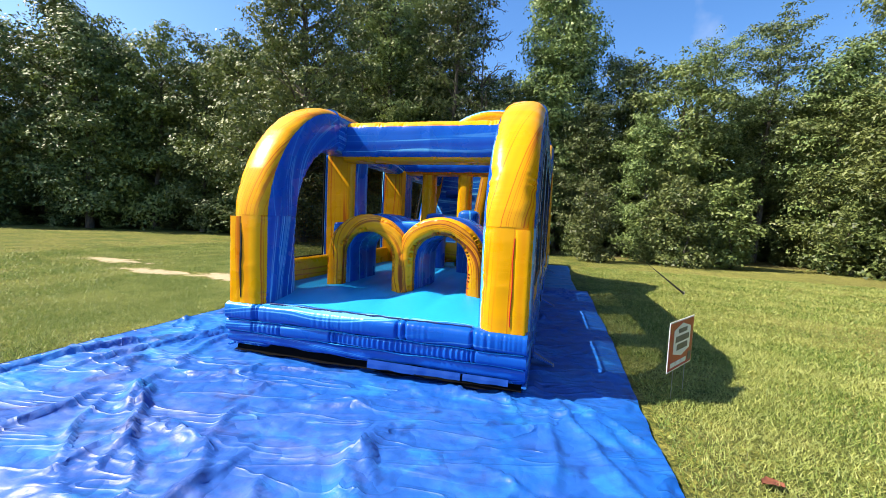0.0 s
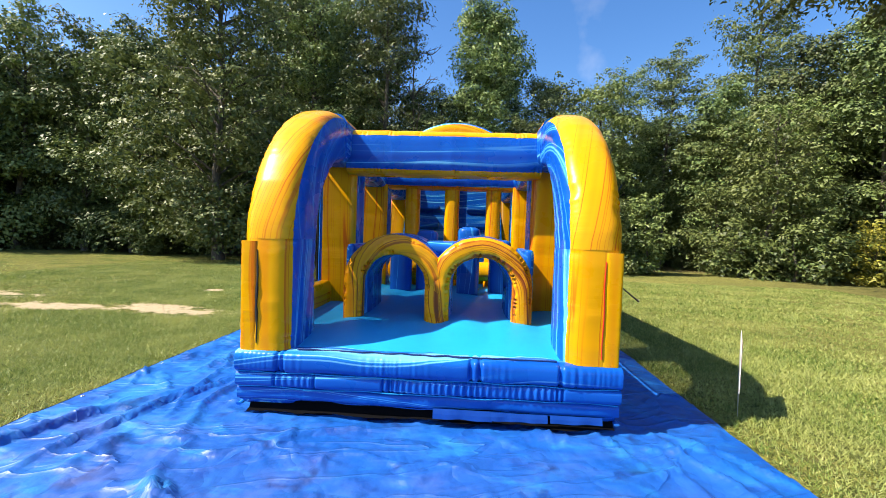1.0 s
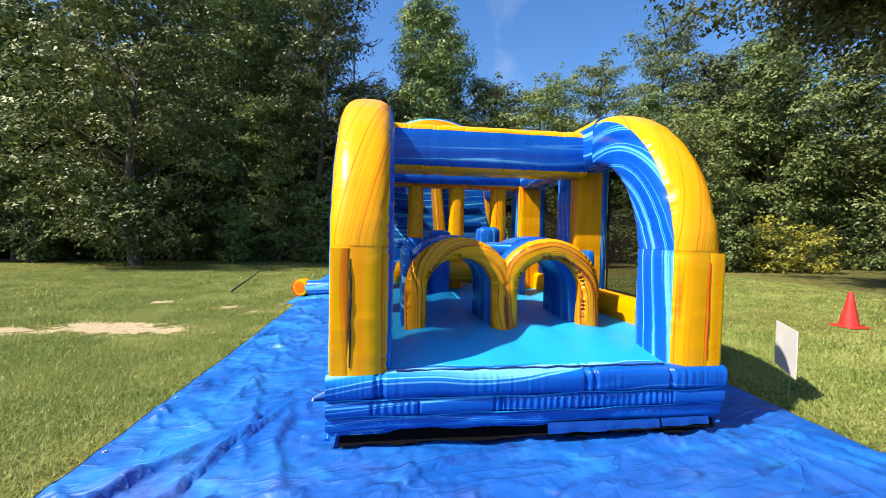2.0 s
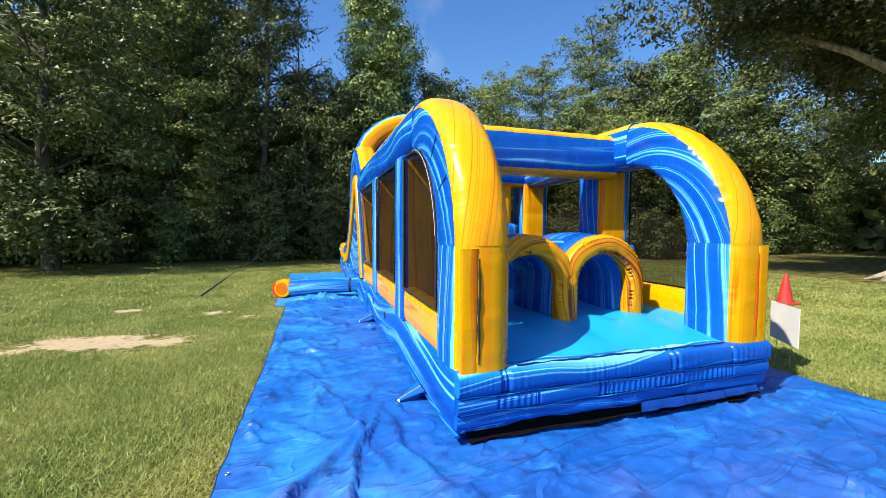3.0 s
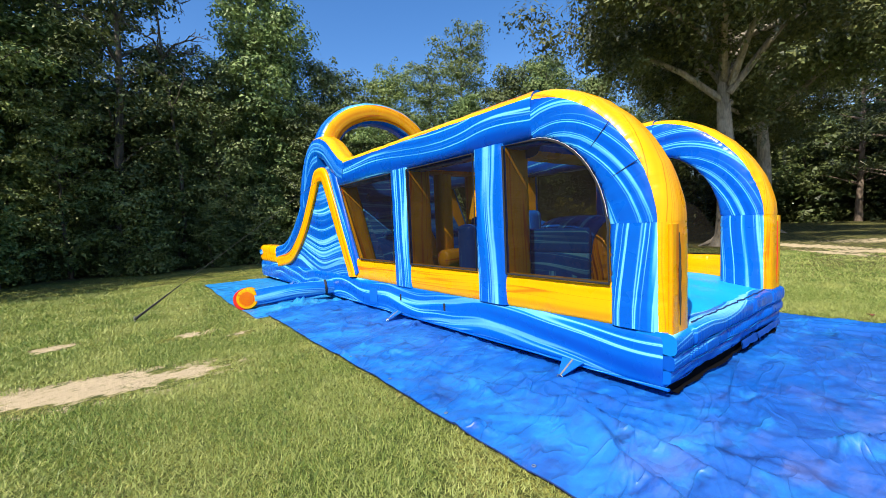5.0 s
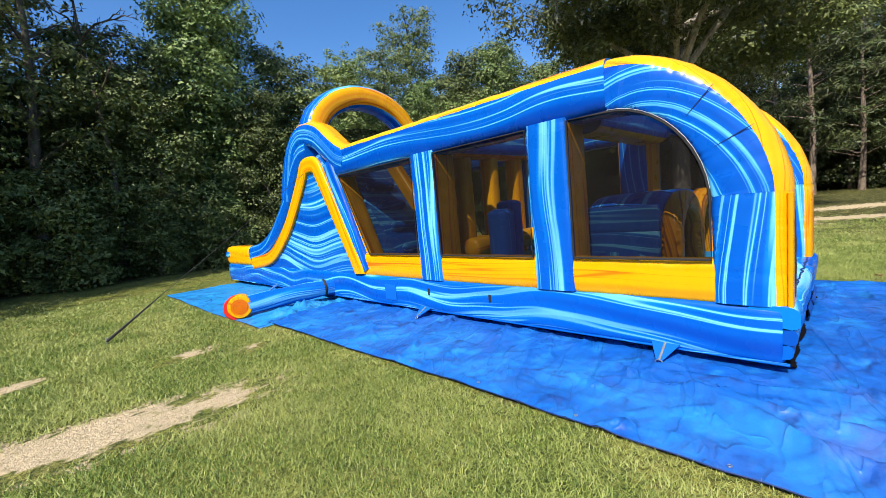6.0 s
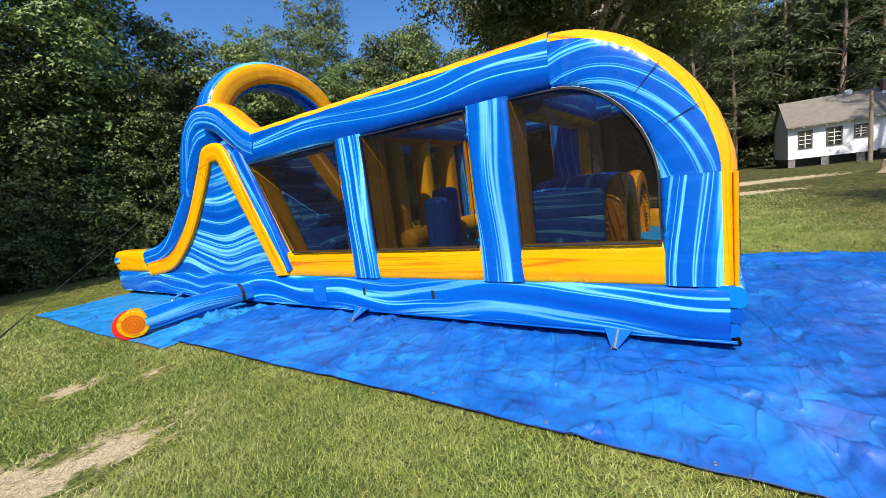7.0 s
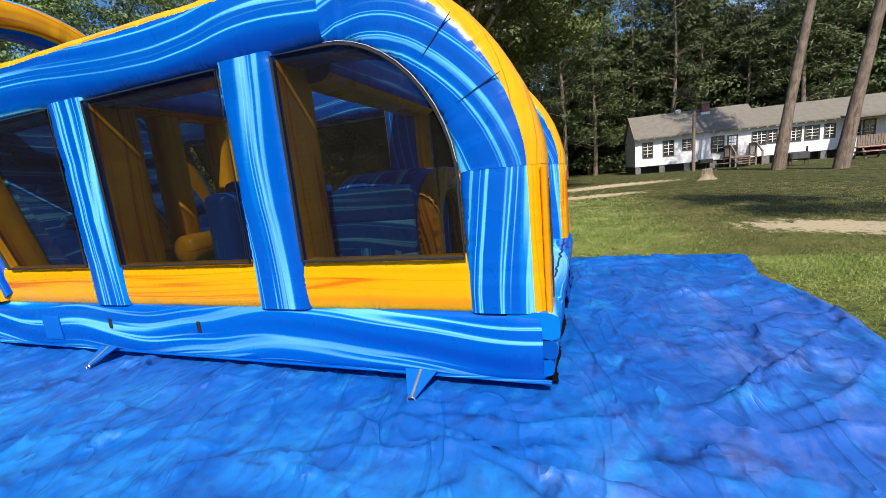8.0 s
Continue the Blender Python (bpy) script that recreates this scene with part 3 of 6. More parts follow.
def tarp(label, x0, x1, y0, y1, material, z, folds, seed, pulls=(), cell=0.026):
    sheet_thing = thing("tarp", label, "tarp", "tarpaulins under the inflatable")
    nx, ny = int((x1 - x0) / cell), int((y1 - y0) / cell)
    gx, gy = np.meshgrid(np.linspace(x0, x1, nx + 1), np.linspace(y0, y1, ny + 1), indexing="ij")
    h = tarp_heights(gx, gy, x0, x1, y0, y1, folds, seed, pulls)
    edge = np.minimum(np.minimum(gx - x0, x1 - gx), np.minimum(gy - y0, y1 - gy))
    h = np.maximum(h * np.clip(edge / 0.1 + 0.35, 0, 1), -0.006)
    ex = 0.06 * field(gy * 0.6 + 0.5, gy * 0 + seed + 0.5, 1) + 0.010 * field(gy * 5, gy * 0 + seed + 0.5, 2)
    ey = 0.09 * field(gx * 1.1 + 0.5, gx * 0 + seed + 0.5, 3) + 0.035 * field(gx * 4, gx * 0 + seed + 0.5, 4)
    v = np.stack([gx + ex, gy + ey, z + 0.02 + h], -1).reshape(-1, 3)
    a = (np.arange(nx)[:, None] * (ny + 1) + np.arange(ny)[None, :]).ravel()
    f = np.stack([a, a + ny + 1, a + ny + 2, a + 1], 1)
    me = mesh_from("sheet", v, f, material)
    me.polygons.foreach_set("use_smooth", np.ones(len(f), bool))
    sheet = new("sheet", me)
    sheet.parent = sheet_thing
    # dark hem and metal eyelets along the open long edge
    hem = Build()
    pts = [Vector(v[j]) + Vector((-0.004, 0, -0.002)) for j in range(0, ny + 1, 3)]
    hem.tube(pts, 0.005, 5)
    part("hem", hem, SEAM, sheet_thing, "dark folded hem")
    eye = Build()
    ring = [Vector((0.012 * math.cos(k * math.pi / 5), 0.012 * math.sin(k * math.pi / 5), 0)) for k in range(11)]
    eye.tube(ring, 0.0035, 5)
    me = eye.mesh("eyelet", [STEEL])
    k = 20
    while k < ny:
        p = v[2 * (ny + 1) + k]
        ob = new("eyelet", me)
        ob.parent = sheet_thing
        ob.location = (p[0], p[1], p[2] + 0.006)
        k += 35
    k = 18
    while y0 < 5 and k < nx:
        p = v[k * (ny + 1) + 2]
        ob = new("eyelet", me)
        ob.parent = sheet_thing
        ob.location = (p[0], p[1], p[2] + 0.006)
        k += 30
    return sheet_thing


def mesh_from(name, v, f, material):
    """A mesh from arrays of vertices and of faces with equally many corners."""
    me = bpy.data.meshes.new(name)
    n, k = f.shape
    me.vertices.add(len(v))
    me.vertices.foreach_set("co", np.ascontiguousarray(v, dtype=np.float32).ravel())
    me.loops.add(n * k)
    me.loops.foreach_set("vertex_index", f.ravel().astype(np.int32))
    me.polygons.add(n)
    me.polygons.foreach_set("loop_start", np.arange(0, n * k, k, dtype=np.int32))
    me.polygons.foreach_set("loop_total", np.full(n, k, dtype=np.int32))
    me.update(calc_edges=True)
    me.materials.append(material)
    return me


# long folds pulled in the sheets: plan points, height, width
PULLS = [([(-4.55, 1.7), (-4.53, 2.27), (-4.45, 2.84), (-3.8, 3.99)], 0.055, 0.030), ([(-3.33, 1.5), (-3.32, 2.03), (-3.43, 2.32)], 0.045, 0.022), ([(-2.84, 2.1), (-3.1, 2.37), (-3.23, 2.63)], 0.055, 0.026),
         ([(-2.06, 2.1), (-2.23, 2.49)], 0.03, 0.014), ([(-2.98, 2.13), (-2.75, 2.27)], 0.03, 0.018), ([(-2.56, 2.13), (-2.02, 1.96), (-1.59, 1.61)], 0.03, 0.03),
         ([(0.15, 3.5), (0.21, 3.35), (0.38, 2.83), (0.60, 2.3)], 0.035, 0.026), ([(0.11, 3.2), (0.11, 2.21)], 0.025, 0.03), ([(0.4, 3.46), (0.63, 2.54)], 0.02, 0.03), ([(-1.03, 2.67), (-0.96, 1.93)], 0.02, 0.03),
         ([(-2.09, 3.36), (-2.65, 3.02), (-3.14, 2.74)], 0.03, 0.022), ([(-1.97, 2.0), (-2.4, 2.02), (-2.68, 2.1), (-3.09, 2.44)], 0.04, 0.022), ([(-0.4, 1.4), (-1.49, 1.34), (-2.5, 1.38)], 0.035, 0.03),
         ([(-0.78, 3.09), (-2.05, 2.6)], 0.025, 0.03), ([(-2.68, 2.1), (-2.52, 1.47)], 0.025, 0.02), ([(-3.62, 4.25), (-3.9, 3.5), (-4.1, 2.5)], 0.05, 0.022), ([(-3.6, 4.2), (-3.55, 3.5), (-3.4, 3.0)], 0.035, 0.03),
         ([(-3.62, 4.3), (-4.0, 4.6), (-4.25, 5.1)], 0.02, 0.02), ([(-4.2, 4.2), (-4.1, 4.9), (-4.25, 5.3)], 0.022, 0.014), ([(-3.9, 5.9), (-4.2, 6.1), (-4.35, 6.6)], 0.03, 0.016), ([(-3.6, 7.4), (-4.1, 7.8), (-4.5, 8.3)], 0.025, 0.02),
         ([(-3.4, 9.4), (-4.5, 9.6)], 0.03, 0.025), ([(-3.3, 8.9), (-4.4, 9.1)], 0.025, 0.025), ([(-3.3, 9.75), (-4.7, 9.55)], 0.06, 0.03)]
PULLS_REAR = [([(-3.3, 10.0), (-4.9, 9.85)], 0.06, 0.03), ([(-3.3, 9.9), (-4.8, 9.65)], 0.05, 0.02), ([(-3.4, 10.2), (-4.0, 10.5), (-4.7, 10.6)], 0.05, 0.02), ([(-3.9, 9.8), (-4.2, 10.6)], 0.03, 0.02),
              ([(-3.3, 9.98), (-3.9, 10.15), (-4.5, 10.05)], 0.07, 0.03), ([(-3.5, 9.75), (-4.1, 10.2), (-4.3, 10.5)], 0.06, 0.025), ([(-3.4, 10.12), (-4.1, 10.2), (-4.9, 10.15)], 0.06, 0.025), ([(-4.3, 9.8), (-4.6, 10.4)], 0.05, 0.022)]
tarp("wrinkled faded blue tarpaulin under the inflatable on the lawn", -4.74, 0.82, 1.26, 9.9, TARP, 0.0, 260, 3, PULLS)
tarp("lighter blue tarpaulin under the slide end", -5.0, 0.55, 9.6, 15.85, TARP_REAR, -0.018, 40, 8, PULLS_REAR, 0.036)

# ---- inflatable obstacle course ----
course = thing("inflatable_obstacle_course", "blue and yellow marbled vinyl inflatable obstacle course with slide", "inflatable")
XL, XR, XC = -3.25, -0.15, -1.7
HW = 0.235
SE = superellipse(32, 4.0)
SOFT = superellipse(32, 3.0)
BOXY = superellipse(32, 8.0)
FRONT = [r if r[1] > 0 else b for r, b in zip(superellipse(32, 3.0), superellipse(32, 8.0))]
BY = [BLUE, YELLOW]
BY_ARCH = [BLUE_ARCH, YELLOW]


def straight(p, q, a, b, ha, hb, n=12, puff=0.0):
    p, q = Vector(p), Vector(q)
    st = []
    for i in range(n + 1):
        t = i / n
        w = 1 + puff * math.sin(math.pi * t)
        st.append((p.lerp(q, t), a, b, ha * w, hb * w))
    return st


def rounded_ends(st, r=0.06):
    """Pulls in the two ends of a run of stations, as on a sewn air cell."""
    out = []
    d0 = (st[1][0] - st[0][0]).normalized()
    d1 = (st[-1][0] - st[-2][0]).normalized()
    c, a, b, ha, hb = st[0]
    for k in (0.0, 0.35, 0.7):
        e = r * (1 - math.sqrt(1 - (1 - k) ** 2)) if k else r
        out.append((c + d0 * (r * k), a, b, ha - e, hb - e))
    out += st[1:-1]
    c, a, b, ha, hb = st[-1]
    for k in (0.7, 0.35, 0.0):
        e = r * (1 - math.sqrt(1 - (1 - k) ** 2)) if k else r
        out.append((c - d1 * (r * k), a, b, ha - e, hb - e))
    return out


def wobble(st, amp=0.006, freq=3.0, seed=0.0):
    return [(c, a, b, ha + amp * noise.noise((i * freq * 0.37, seed, 0)), hb + amp * noise.noise((i * freq * 0.37, seed, 7))) for i, (c, a, b, ha, hb) in enumerate(st)]


def super_arc(cy, cz, ry, rz, power, t):
    """A point of a quarter arch that starts at the front and ends on top; t from 0 to 1."""
    an = t * math.pi / 2
    return cy - ry * max(0.0, math.cos(an)) ** (2 / power), cz + rz * math.sin(an) ** (2 / power)


def side_frame(sx):
    """All cells of one long side: column, arch, rail, pillars, panels, nets."""
    xc = XC + sx * (1.55 - HW)
    xo = XC + sx * 1.55
    # sewn column in front of the arch
    st = straight((xc, 3.69, 0.56), (xc, 3.69, 1.47), X, -Y, HW, 0.265, 14)
    part("front_column", Build().sweep(wobble(st), FRONT, outer_edge(sx), (1, 1), pucker=0.004), BY, course)
    # zip flap down the outer edge of the column, with its dark slit
    fx = xo - sx * 0.098
    st = straight((fx, 3.446, 0.53), (fx, 3.441, 1.45), X, -Y, 0.066, 0.02, 20)
    flap = part("zip_flap", Build().sweep(wobble(st, 0.004, 3, sx), SE, [0] * 32, (0, 0)), YELLOW, course)
    slit = [Vector((fx - sx * (0.072 + 0.003 * math.sin(k * 0.9)), 3.424, 0.62 + 0.76 * k / 12)) for k in range(13)]
    part("zip", Build().tube(slit, [0.004 + (0.007 if sx < 0 else 0.001) * math.sin(math.pi * k / 12) * (1 + 0.4 * math.sin(k * 2.1)) for k in range(13)], 6), BLACK if sx < 0 else RED, flap)
    arch = []
    for i in range(25):
        t = i / 24
        oy, oz = super_arc(4.78, 1.47, 1.355, 1.395, 1.80, t)
        iy, iz = super_arc(4.78, 1.40, 0.825, 0.94, 1.95, t)
        if t < 0.02:
            iz = oz
        O, I = Vector((xc, oy, oz)), Vector((xc, iy, iz))
        arch.append(((O + I) / 2, X, (O - I).normalized(), HW, (O - I).length / 2))
    for i in (7, 12):
        c, a, b, ha, hb = arch[i]
        line = [c + a * (sx * ha * 1.003) + b * (hb * q) for q in (0.72, 0.4, 0.1, -0.2, -0.45)]
        part("seam", Build().tube(line, [0.002, 0.005, 0.005, 0.004, 0.001], 5), SEAM, course)
    part("front_arch", Build().sweep(wobble(arch, 0.008), FRONT, outer_edge(sx), (0, 0), pucker=0.0055, shear=0.3), BY_ARCH, course)
    st = straight((xc, 4.78, 2.61), (xc, 9.75, 2.61), X, Z, HW, 0.27, 40)
    part("top_rail", Build().sweep(wobble(st, 0.01, 1.0, sx), SE, slots(SE, top=1), (0, 0), pucker=0.005), BY, course)
    for y0, y1 in ((5.2, 5.70), (7.2, 7.68)):
        st = straight((xc, (y0 + y1) / 2, 0.56), (xc, (y0 + y1) / 2, 2.40), X, -Y, HW + 0.004, (y1 - y0) / 2, 14)
        faces = [0 if sx * BOXY[j][0] > 0.62 else m for j, m in enumerate(slots(BOXY, top=1, bottom=1))]
        part("side_pillar", Build().sweep(wobble(st, 0.006, 2, y0), BOXY, faces, (0, 0), pucker=0.0015), BY, course)
    for y0, y1 in ((3.95, 5.2), (5.70, 7.2), (7.68, 9.27)):
        st = straight((xo - sx * 0.105, y0 - 0.07, 0.738), (xo - sx * 0.105, y1 + 0.07, 0.738), X, Z, 0.085, 0.197, 10)
        part("lower_panel", Build().sweep(wobble(st, 0.006, 2, y0), SE, [0] * 32, (0, 0), pucker=0.004), YELLOW, course)
    xn = xo - sx * 0.02
    nets = []
    w1 = [(5.2, 0.93), (3.95, 0.93), (3.955, 1.35)]
    for i in range(13):
        y, z = super_arc(4.78, 1.40, 0.83, 0.95, 1.95, i / 12)
        w1.append((y, z))
    w1 += [(5.2, 2.36)]
    nets.append(w1)
    nets.append([(7.2, 0.93), (5.70, 0.93), (5.70, 2.36), (7.2, 2.36)])
    nets.append([(8.94, 0.93), (7.68, 0.93), (7.68, 2.36), (9.66, 2.36)])
    for outline in nets:
        B = Build()
        for y, z in outline:
            B.v.append((xn, y, z))
        B.face(range(len(outline)))
        net = part("netting", B, NET, course, "black see-through netting", False)
        loop = [Vector((xn - sx * -0.012, y, z)) for y, z in outline]
        part("piping", Build().tube(loop + loop[:1], 0.012, 6), BLACK, net)
        if len(outline) > 6:
            part("stitching", Build().tube([p + Vector((sx * 0.014, -0.012, 0.014)) for p in loop[4:-1]], 0.0018, 5), WHITE_PLASTIC, net, "white stitching")
    # slide side: infill, blue strip beside the net, yellow band, rails
    fill = [(9.0, 0.52), (9.9, 2.35), (10.35, 2.85), (10.9, 2.7), (11.7, 1.95), (12.6, 1.2), (13.6, 0.72), (14.4, 0.6), (14.4, 0.52)]
    part("slide_side", Build().prism(fill, 'x', xo - sx * 0.05, xo - sx * 0.42), BLUE_WIDE, course)
    st = straight((xc, 9.14, 0.62), (xc, 10.05, 2.62), X, Vector((0, -0.91, 0.415)), HW, 0.17, 12)
    faces = [0 if sx * SE[j][0] > 0.55 else m for j, m in enumerate(slots(SE, top=1))]
    part("slide_front_strip", Build().sweep(wobble(st), SE, faces, (0, 0)), BY, course)
    band = [(9.31, 0.57), (9.34, 0.68), (9.57, 1.10), (10.05, 1.95), (10.36, 2.50), (10.44, 2.62), (10.56, 2.69), (10.86, 2.69), (10.98, 2.60), (11.08, 2.46), (11.5, 1.98), (11.95, 1.52), (12.5, 1.12), (13.2, 0.78), (14.3, 0.62)]
    st = band_stations(band, xo - sx * 0.03, 0.055, 0.155)
    part("yellow_band", Build().sweep(st, SOFT, [0] * 32, (0, 0)), YELLOW, course)
    rail = [(10.75, 3.02), (11.1, 2.95), (11.5, 2.62), (11.95, 2.08), (12.5, 1.58), (13.1, 1.2), (13.8, 0.95), (14.5, 0.86)]
    st = band_stations(rail, xc, HW, 0.23)
    part("slide_rail", Build().sweep(wobble(st, 0.008), SOFT, [0] * 32, (0, 0)), BLUE, course)
    shoulder = [(9.45, 2.60), (9.75, 2.72), (10.05, 2.92), (10.4, 3.18), (10.75, 3.3), (11.1, 3.28), (11.45, 3.05), (11.75, 2.6), (11.95, 2.1)]
    st = band_stations(shoulder, xc, HW + 0.01, 0.26)
    part("tower_shoulder", Build().sweep(wobble(st, 0.008), SOFT, slots(SOFT, top=1), (0, 0), pucker=0.005), BY, course)
    st = rounded_ends(straight((xc, 14.5, 0.80), (xc, 16.3, 0.80), X, Z, HW, 0.27, 10))
    part("exit_bumper", Build().sweep(st, SE, [0] * 32, (1, 1)), [YELLOW, BLUE], course)
    for y in (6.38, 7.52):
        part("tab", Build().box((xo - 0.012, y - 0.02, 0.33), (xo + 0.012, y + 0.02, 0.43), 0, 0.006), BLACK, course, "black webbing tab")
    st = straight((xo - sx * 0.002, 8.3, 0.30), (xo - sx * 0.002, 8.58, 0.30), X, Z, 0.012, 0.13, 4)
    part("repair_patch", Build().sweep(st, SE, [0] * 32, (0, 0)), PATCH_BLUE, course)
    st = straight((xo - sx * 0.02, 3.45, 0.10), (xo - sx * 0.02, 16.2, 0.10), X, Z, 0.022, 0.01, 60)
    part("base_welt", Build().sweep(wobble(st, 0.006, 2, 4), SOFT, [0] * 32, (0, 0)), BLUE, course)
    # anchor flaps of the base
    for y in (4.33, 7.6, 12.9):
        B = Build()
        x = xo + sx * 0.01
        for p in ((x, y - 0.12, 0.14), (x, y + 0.12, 0.14), (x + sx * 0.20, y + 0.026, 0.04), (x + sx * 0.20, y - 0.026, 0.04)):
            B.v.append(p)
            B.v.append((p[0] + sx * 0.008, p[1], p[2] + 0.008))
        B.face((0, 2, 4, 6))
        B.face((1, 7, 5, 3))
        for i in range(4):
            a, b = 2 * i, (2 * i + 2) % 8
            B.face((a, b, b + 1, a + 1))
        flap = part("anchor_flap", B, PATCH_BLUE, course, "", False)
        part("webbing", Build().tube([(x + sx * 0.012, y, 0.146), (x + sx * 0.21, y, 0.046)], 0.011, 6), GREY_WEB, flap, "grey webbing strap")
        ring = [Vector((x + sx * 0.215, y + 0.03 * math.cos(k * math.pi / 4), 0.035 + 0.02 * math.sin(k * math.pi / 4))) for k in range(9)]
        part("anchor_ring", Build().tube(ring, 0.006, 6), STEEL, flap)


def band_stations(path, x, ha, hb, per=4):
    """Stations along a smoothed line in the plane of one side; axis b points up and out."""
    pts = [Vector((x, *p)) for p in path]
    fine = []
    for i in range(len(pts) - 1):
        p0, p1, p2, p3 = pts[max(i - 1, 0)], pts[i], pts[i + 1], pts[min(i + 2, len(pts) - 1)]
        for k in range(per):
            t = k / per
            fine.append(0.5 * ((2 * p1) + (p2 - p0) * t + (2 * p0 - 5 * p1 + 4 * p2 - p3) * t * t + (3 * p1 - p0 - 3 * p2 + p3) * t ** 3))
    fine.append(pts[-1])
    st = []
    for i, p in enumerate(fine):
        d = (fine[min(i + 1, len(fine) - 1)] - fine[max(i - 1, 0)]).normalized()
        st.append((p, X, Vector((0, -d.z, d.y)), ha, hb))
    return st


for side in (-1, 1):
    side_frame(side)


def base_cells():
    # long side cells
    for sx in (-1, 1):
        xc = XC + sx * 1.3
        st = straight((xc, 3.475, 0.325), (xc, 16.3, 0.325), X, Z, 0.25, 0.24, 70)
        part("base_side", Build().sweep(rounded_ends(wobble(st, 0.008, 1, sx), 0.05), BOXY, [0] * 32, (0, 0)), BLUE, course)
    # plump upper cell across the front, sewn into stretches by short gathers
    def front_run(z, h, y, depth, shape, count=420):
        run = []
        for c, a, b, ha, hb in straight((XL + 0.012, y, z), (XR - 0.012, y, z), Y, Z, depth, h, count):
            dy, dz, dh = shape(c.x - XL)
            run.append((c + Vector((0, dy, dz)), a, b, ha, hb + dh))
        return run

    def upper(x):
        tuck = sum(math.exp(-((x - q) / 0.016) ** 2) for q in (0.36, 0.40, 1.92, 1.99, 2.62))
        pull = max(0.0, noise.noise((x * 1.9, 3, 4)) + 0.2) * noise.noise((x * 30, 1, 8))
        return 0.03 * tuck + 0.016 * pull + 0.012 * noise.noise((x * 2.3, 1, 5)), 0.010 * noise.noise((x * 3.1, 1, 6)), 0.004 * noise.noise((x * 11, 4, 6)) - 0.008 * tuck

    part("base_front_cell", Build().sweep(front_run(0.475, 0.094, 3.555, 0.17, upper), SE, [0] * 32, (0, 0)), BLUE_WIDE, course)

    # middle row of sewn pockets, two of them tightly ribbed
    def middle(x):
        edge = sum(math.exp(-((x - q) / 0.010) ** 2) for q in (0.33, 0.66, 1.22, 1.27, 2.60, 2.64))
        ribbed = 1.0 if 1.29 < x < 2.58 else (0.8 if 0.36 < x < 0.64 else 0.0)
        rib = ribbed * (0.5 + 0.5 * math.sin(x * 118 + 2.2 * noise.noise((x * 5, 0, 2)))) * (0.7 + 0.5 * noise.noise((x * 3, 7, 1)))
        return 0.022 * edge + 0.021 * rib + 0.010 * noise.noise((x * 2.1, 2, 5)), 0.0, -0.004 * edge

    part("base_front_cell", Build().sweep(front_run(0.325, 0.070, 3.572, 0.17, middle, 640), SE, [0] * 32, (0, 0)), BLUE_PLAIN, course)

    # slack belly panel below
    def belly(x):
        return 0.020 * noise.noise((x * 1.3, 5, 5)) + 0.010 * noise.noise((x * 6, 5, 2)), 0.014 * noise.noise((x * 1.1, 6, 5)), 0.006 * noise.noise((x * 4, 6, 5))

    part("base_front_cell", Build().sweep(front_run(0.205, 0.066, 3.600, 0.17, belly), SE, [0] * 32, (0, 0)), BLUE_PLAIN, course)
    # pale welts between the rows
    for z, y, seed in ((0.386, 3.414, 1), (0.262, 3.424, 2), (0.148, 3.452, 3)):
        pts = [Vector((XL + 0.03 + 3.04 * k / 120, y + 0.012 * noise.noise((k * 0.11, seed, 0)), z + (0.010 + 0.006 * seed) * noise.noise((k * 0.06, seed, 3)))) for k in range(121)]
        part("welt", Build().tube(pts, 0.0045, 6), CYAN if seed < 3 else PATCH_BLUE, course, "light blue welt")
    # dark stitched edge where the bed meets the front cell
    pts = [Vector((XL + 0.5 + 2.1 * k / 90, 3.465 + 0.02 * noise.noise((k * 0.2, 9, 0)), 0.574 + 0.008 * noise.noise((k * 0.15, 4, 0)))) for k in range(91)]
    part("bed_seam", Build().tube(pts, 0.007, 6), SEAM, course, "dark stitched seam")
    # black sheet that hangs under the front edge and lies on the tarp in ragged tongues; its black paints in the shade
    # of the gap
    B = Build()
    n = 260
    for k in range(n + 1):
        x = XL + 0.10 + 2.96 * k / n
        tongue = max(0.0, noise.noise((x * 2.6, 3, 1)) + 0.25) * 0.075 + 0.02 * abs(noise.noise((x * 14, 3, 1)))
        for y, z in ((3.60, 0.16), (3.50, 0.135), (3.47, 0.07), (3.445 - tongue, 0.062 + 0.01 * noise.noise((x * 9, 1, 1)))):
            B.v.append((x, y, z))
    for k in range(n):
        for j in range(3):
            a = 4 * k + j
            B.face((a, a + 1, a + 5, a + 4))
    part("underlay", B, SHADE_SHEET, course, "black sheet with painted gap shade under the front edge")
    st = straight((XL + 0.02, 16.1, 0.33), (XR - 0.02, 16.1, 0.33), Y, Z, 0.2, 0.24, 10)
    part("base_rear", Build().sweep(st, SOFT, [0] * 32, (0, 0)), BLUE, course)
    # loose skirt flaps that hang from the front edge
    for x0, x1, y, drop in ((-1.62, -1.15, 3.415, 0.075), (-1.16, -0.72, 3.405, 0.06), (-0.70, -0.30, 3.41, 0.055)):
        B = Build()
        m = 24
        for k in range(m + 1):
            x = x0 + (x1 - x0) * k / m
            w = 0.010 * noise.noise((x * 9, drop * 50, 0))
            for dy, z in ((0.0, 0.165), (-0.012 + w, 0.165 - drop * 0.5), (-0.018 + w * 1.5, 0.165 - drop + 0.012 * noise.noise((x * 6, 2, 2))), (-0.006 + w * 1.5, 0.163 - drop + 0.012 * noise.noise((x * 6, 2, 2))), (0.008, 0.163)):
                B.v.append((x, y + dy, z))
        for k in range(m):
            for j in range(5):
                a, b2 = 5 * k + j, 5 * k + (j + 1) % 5
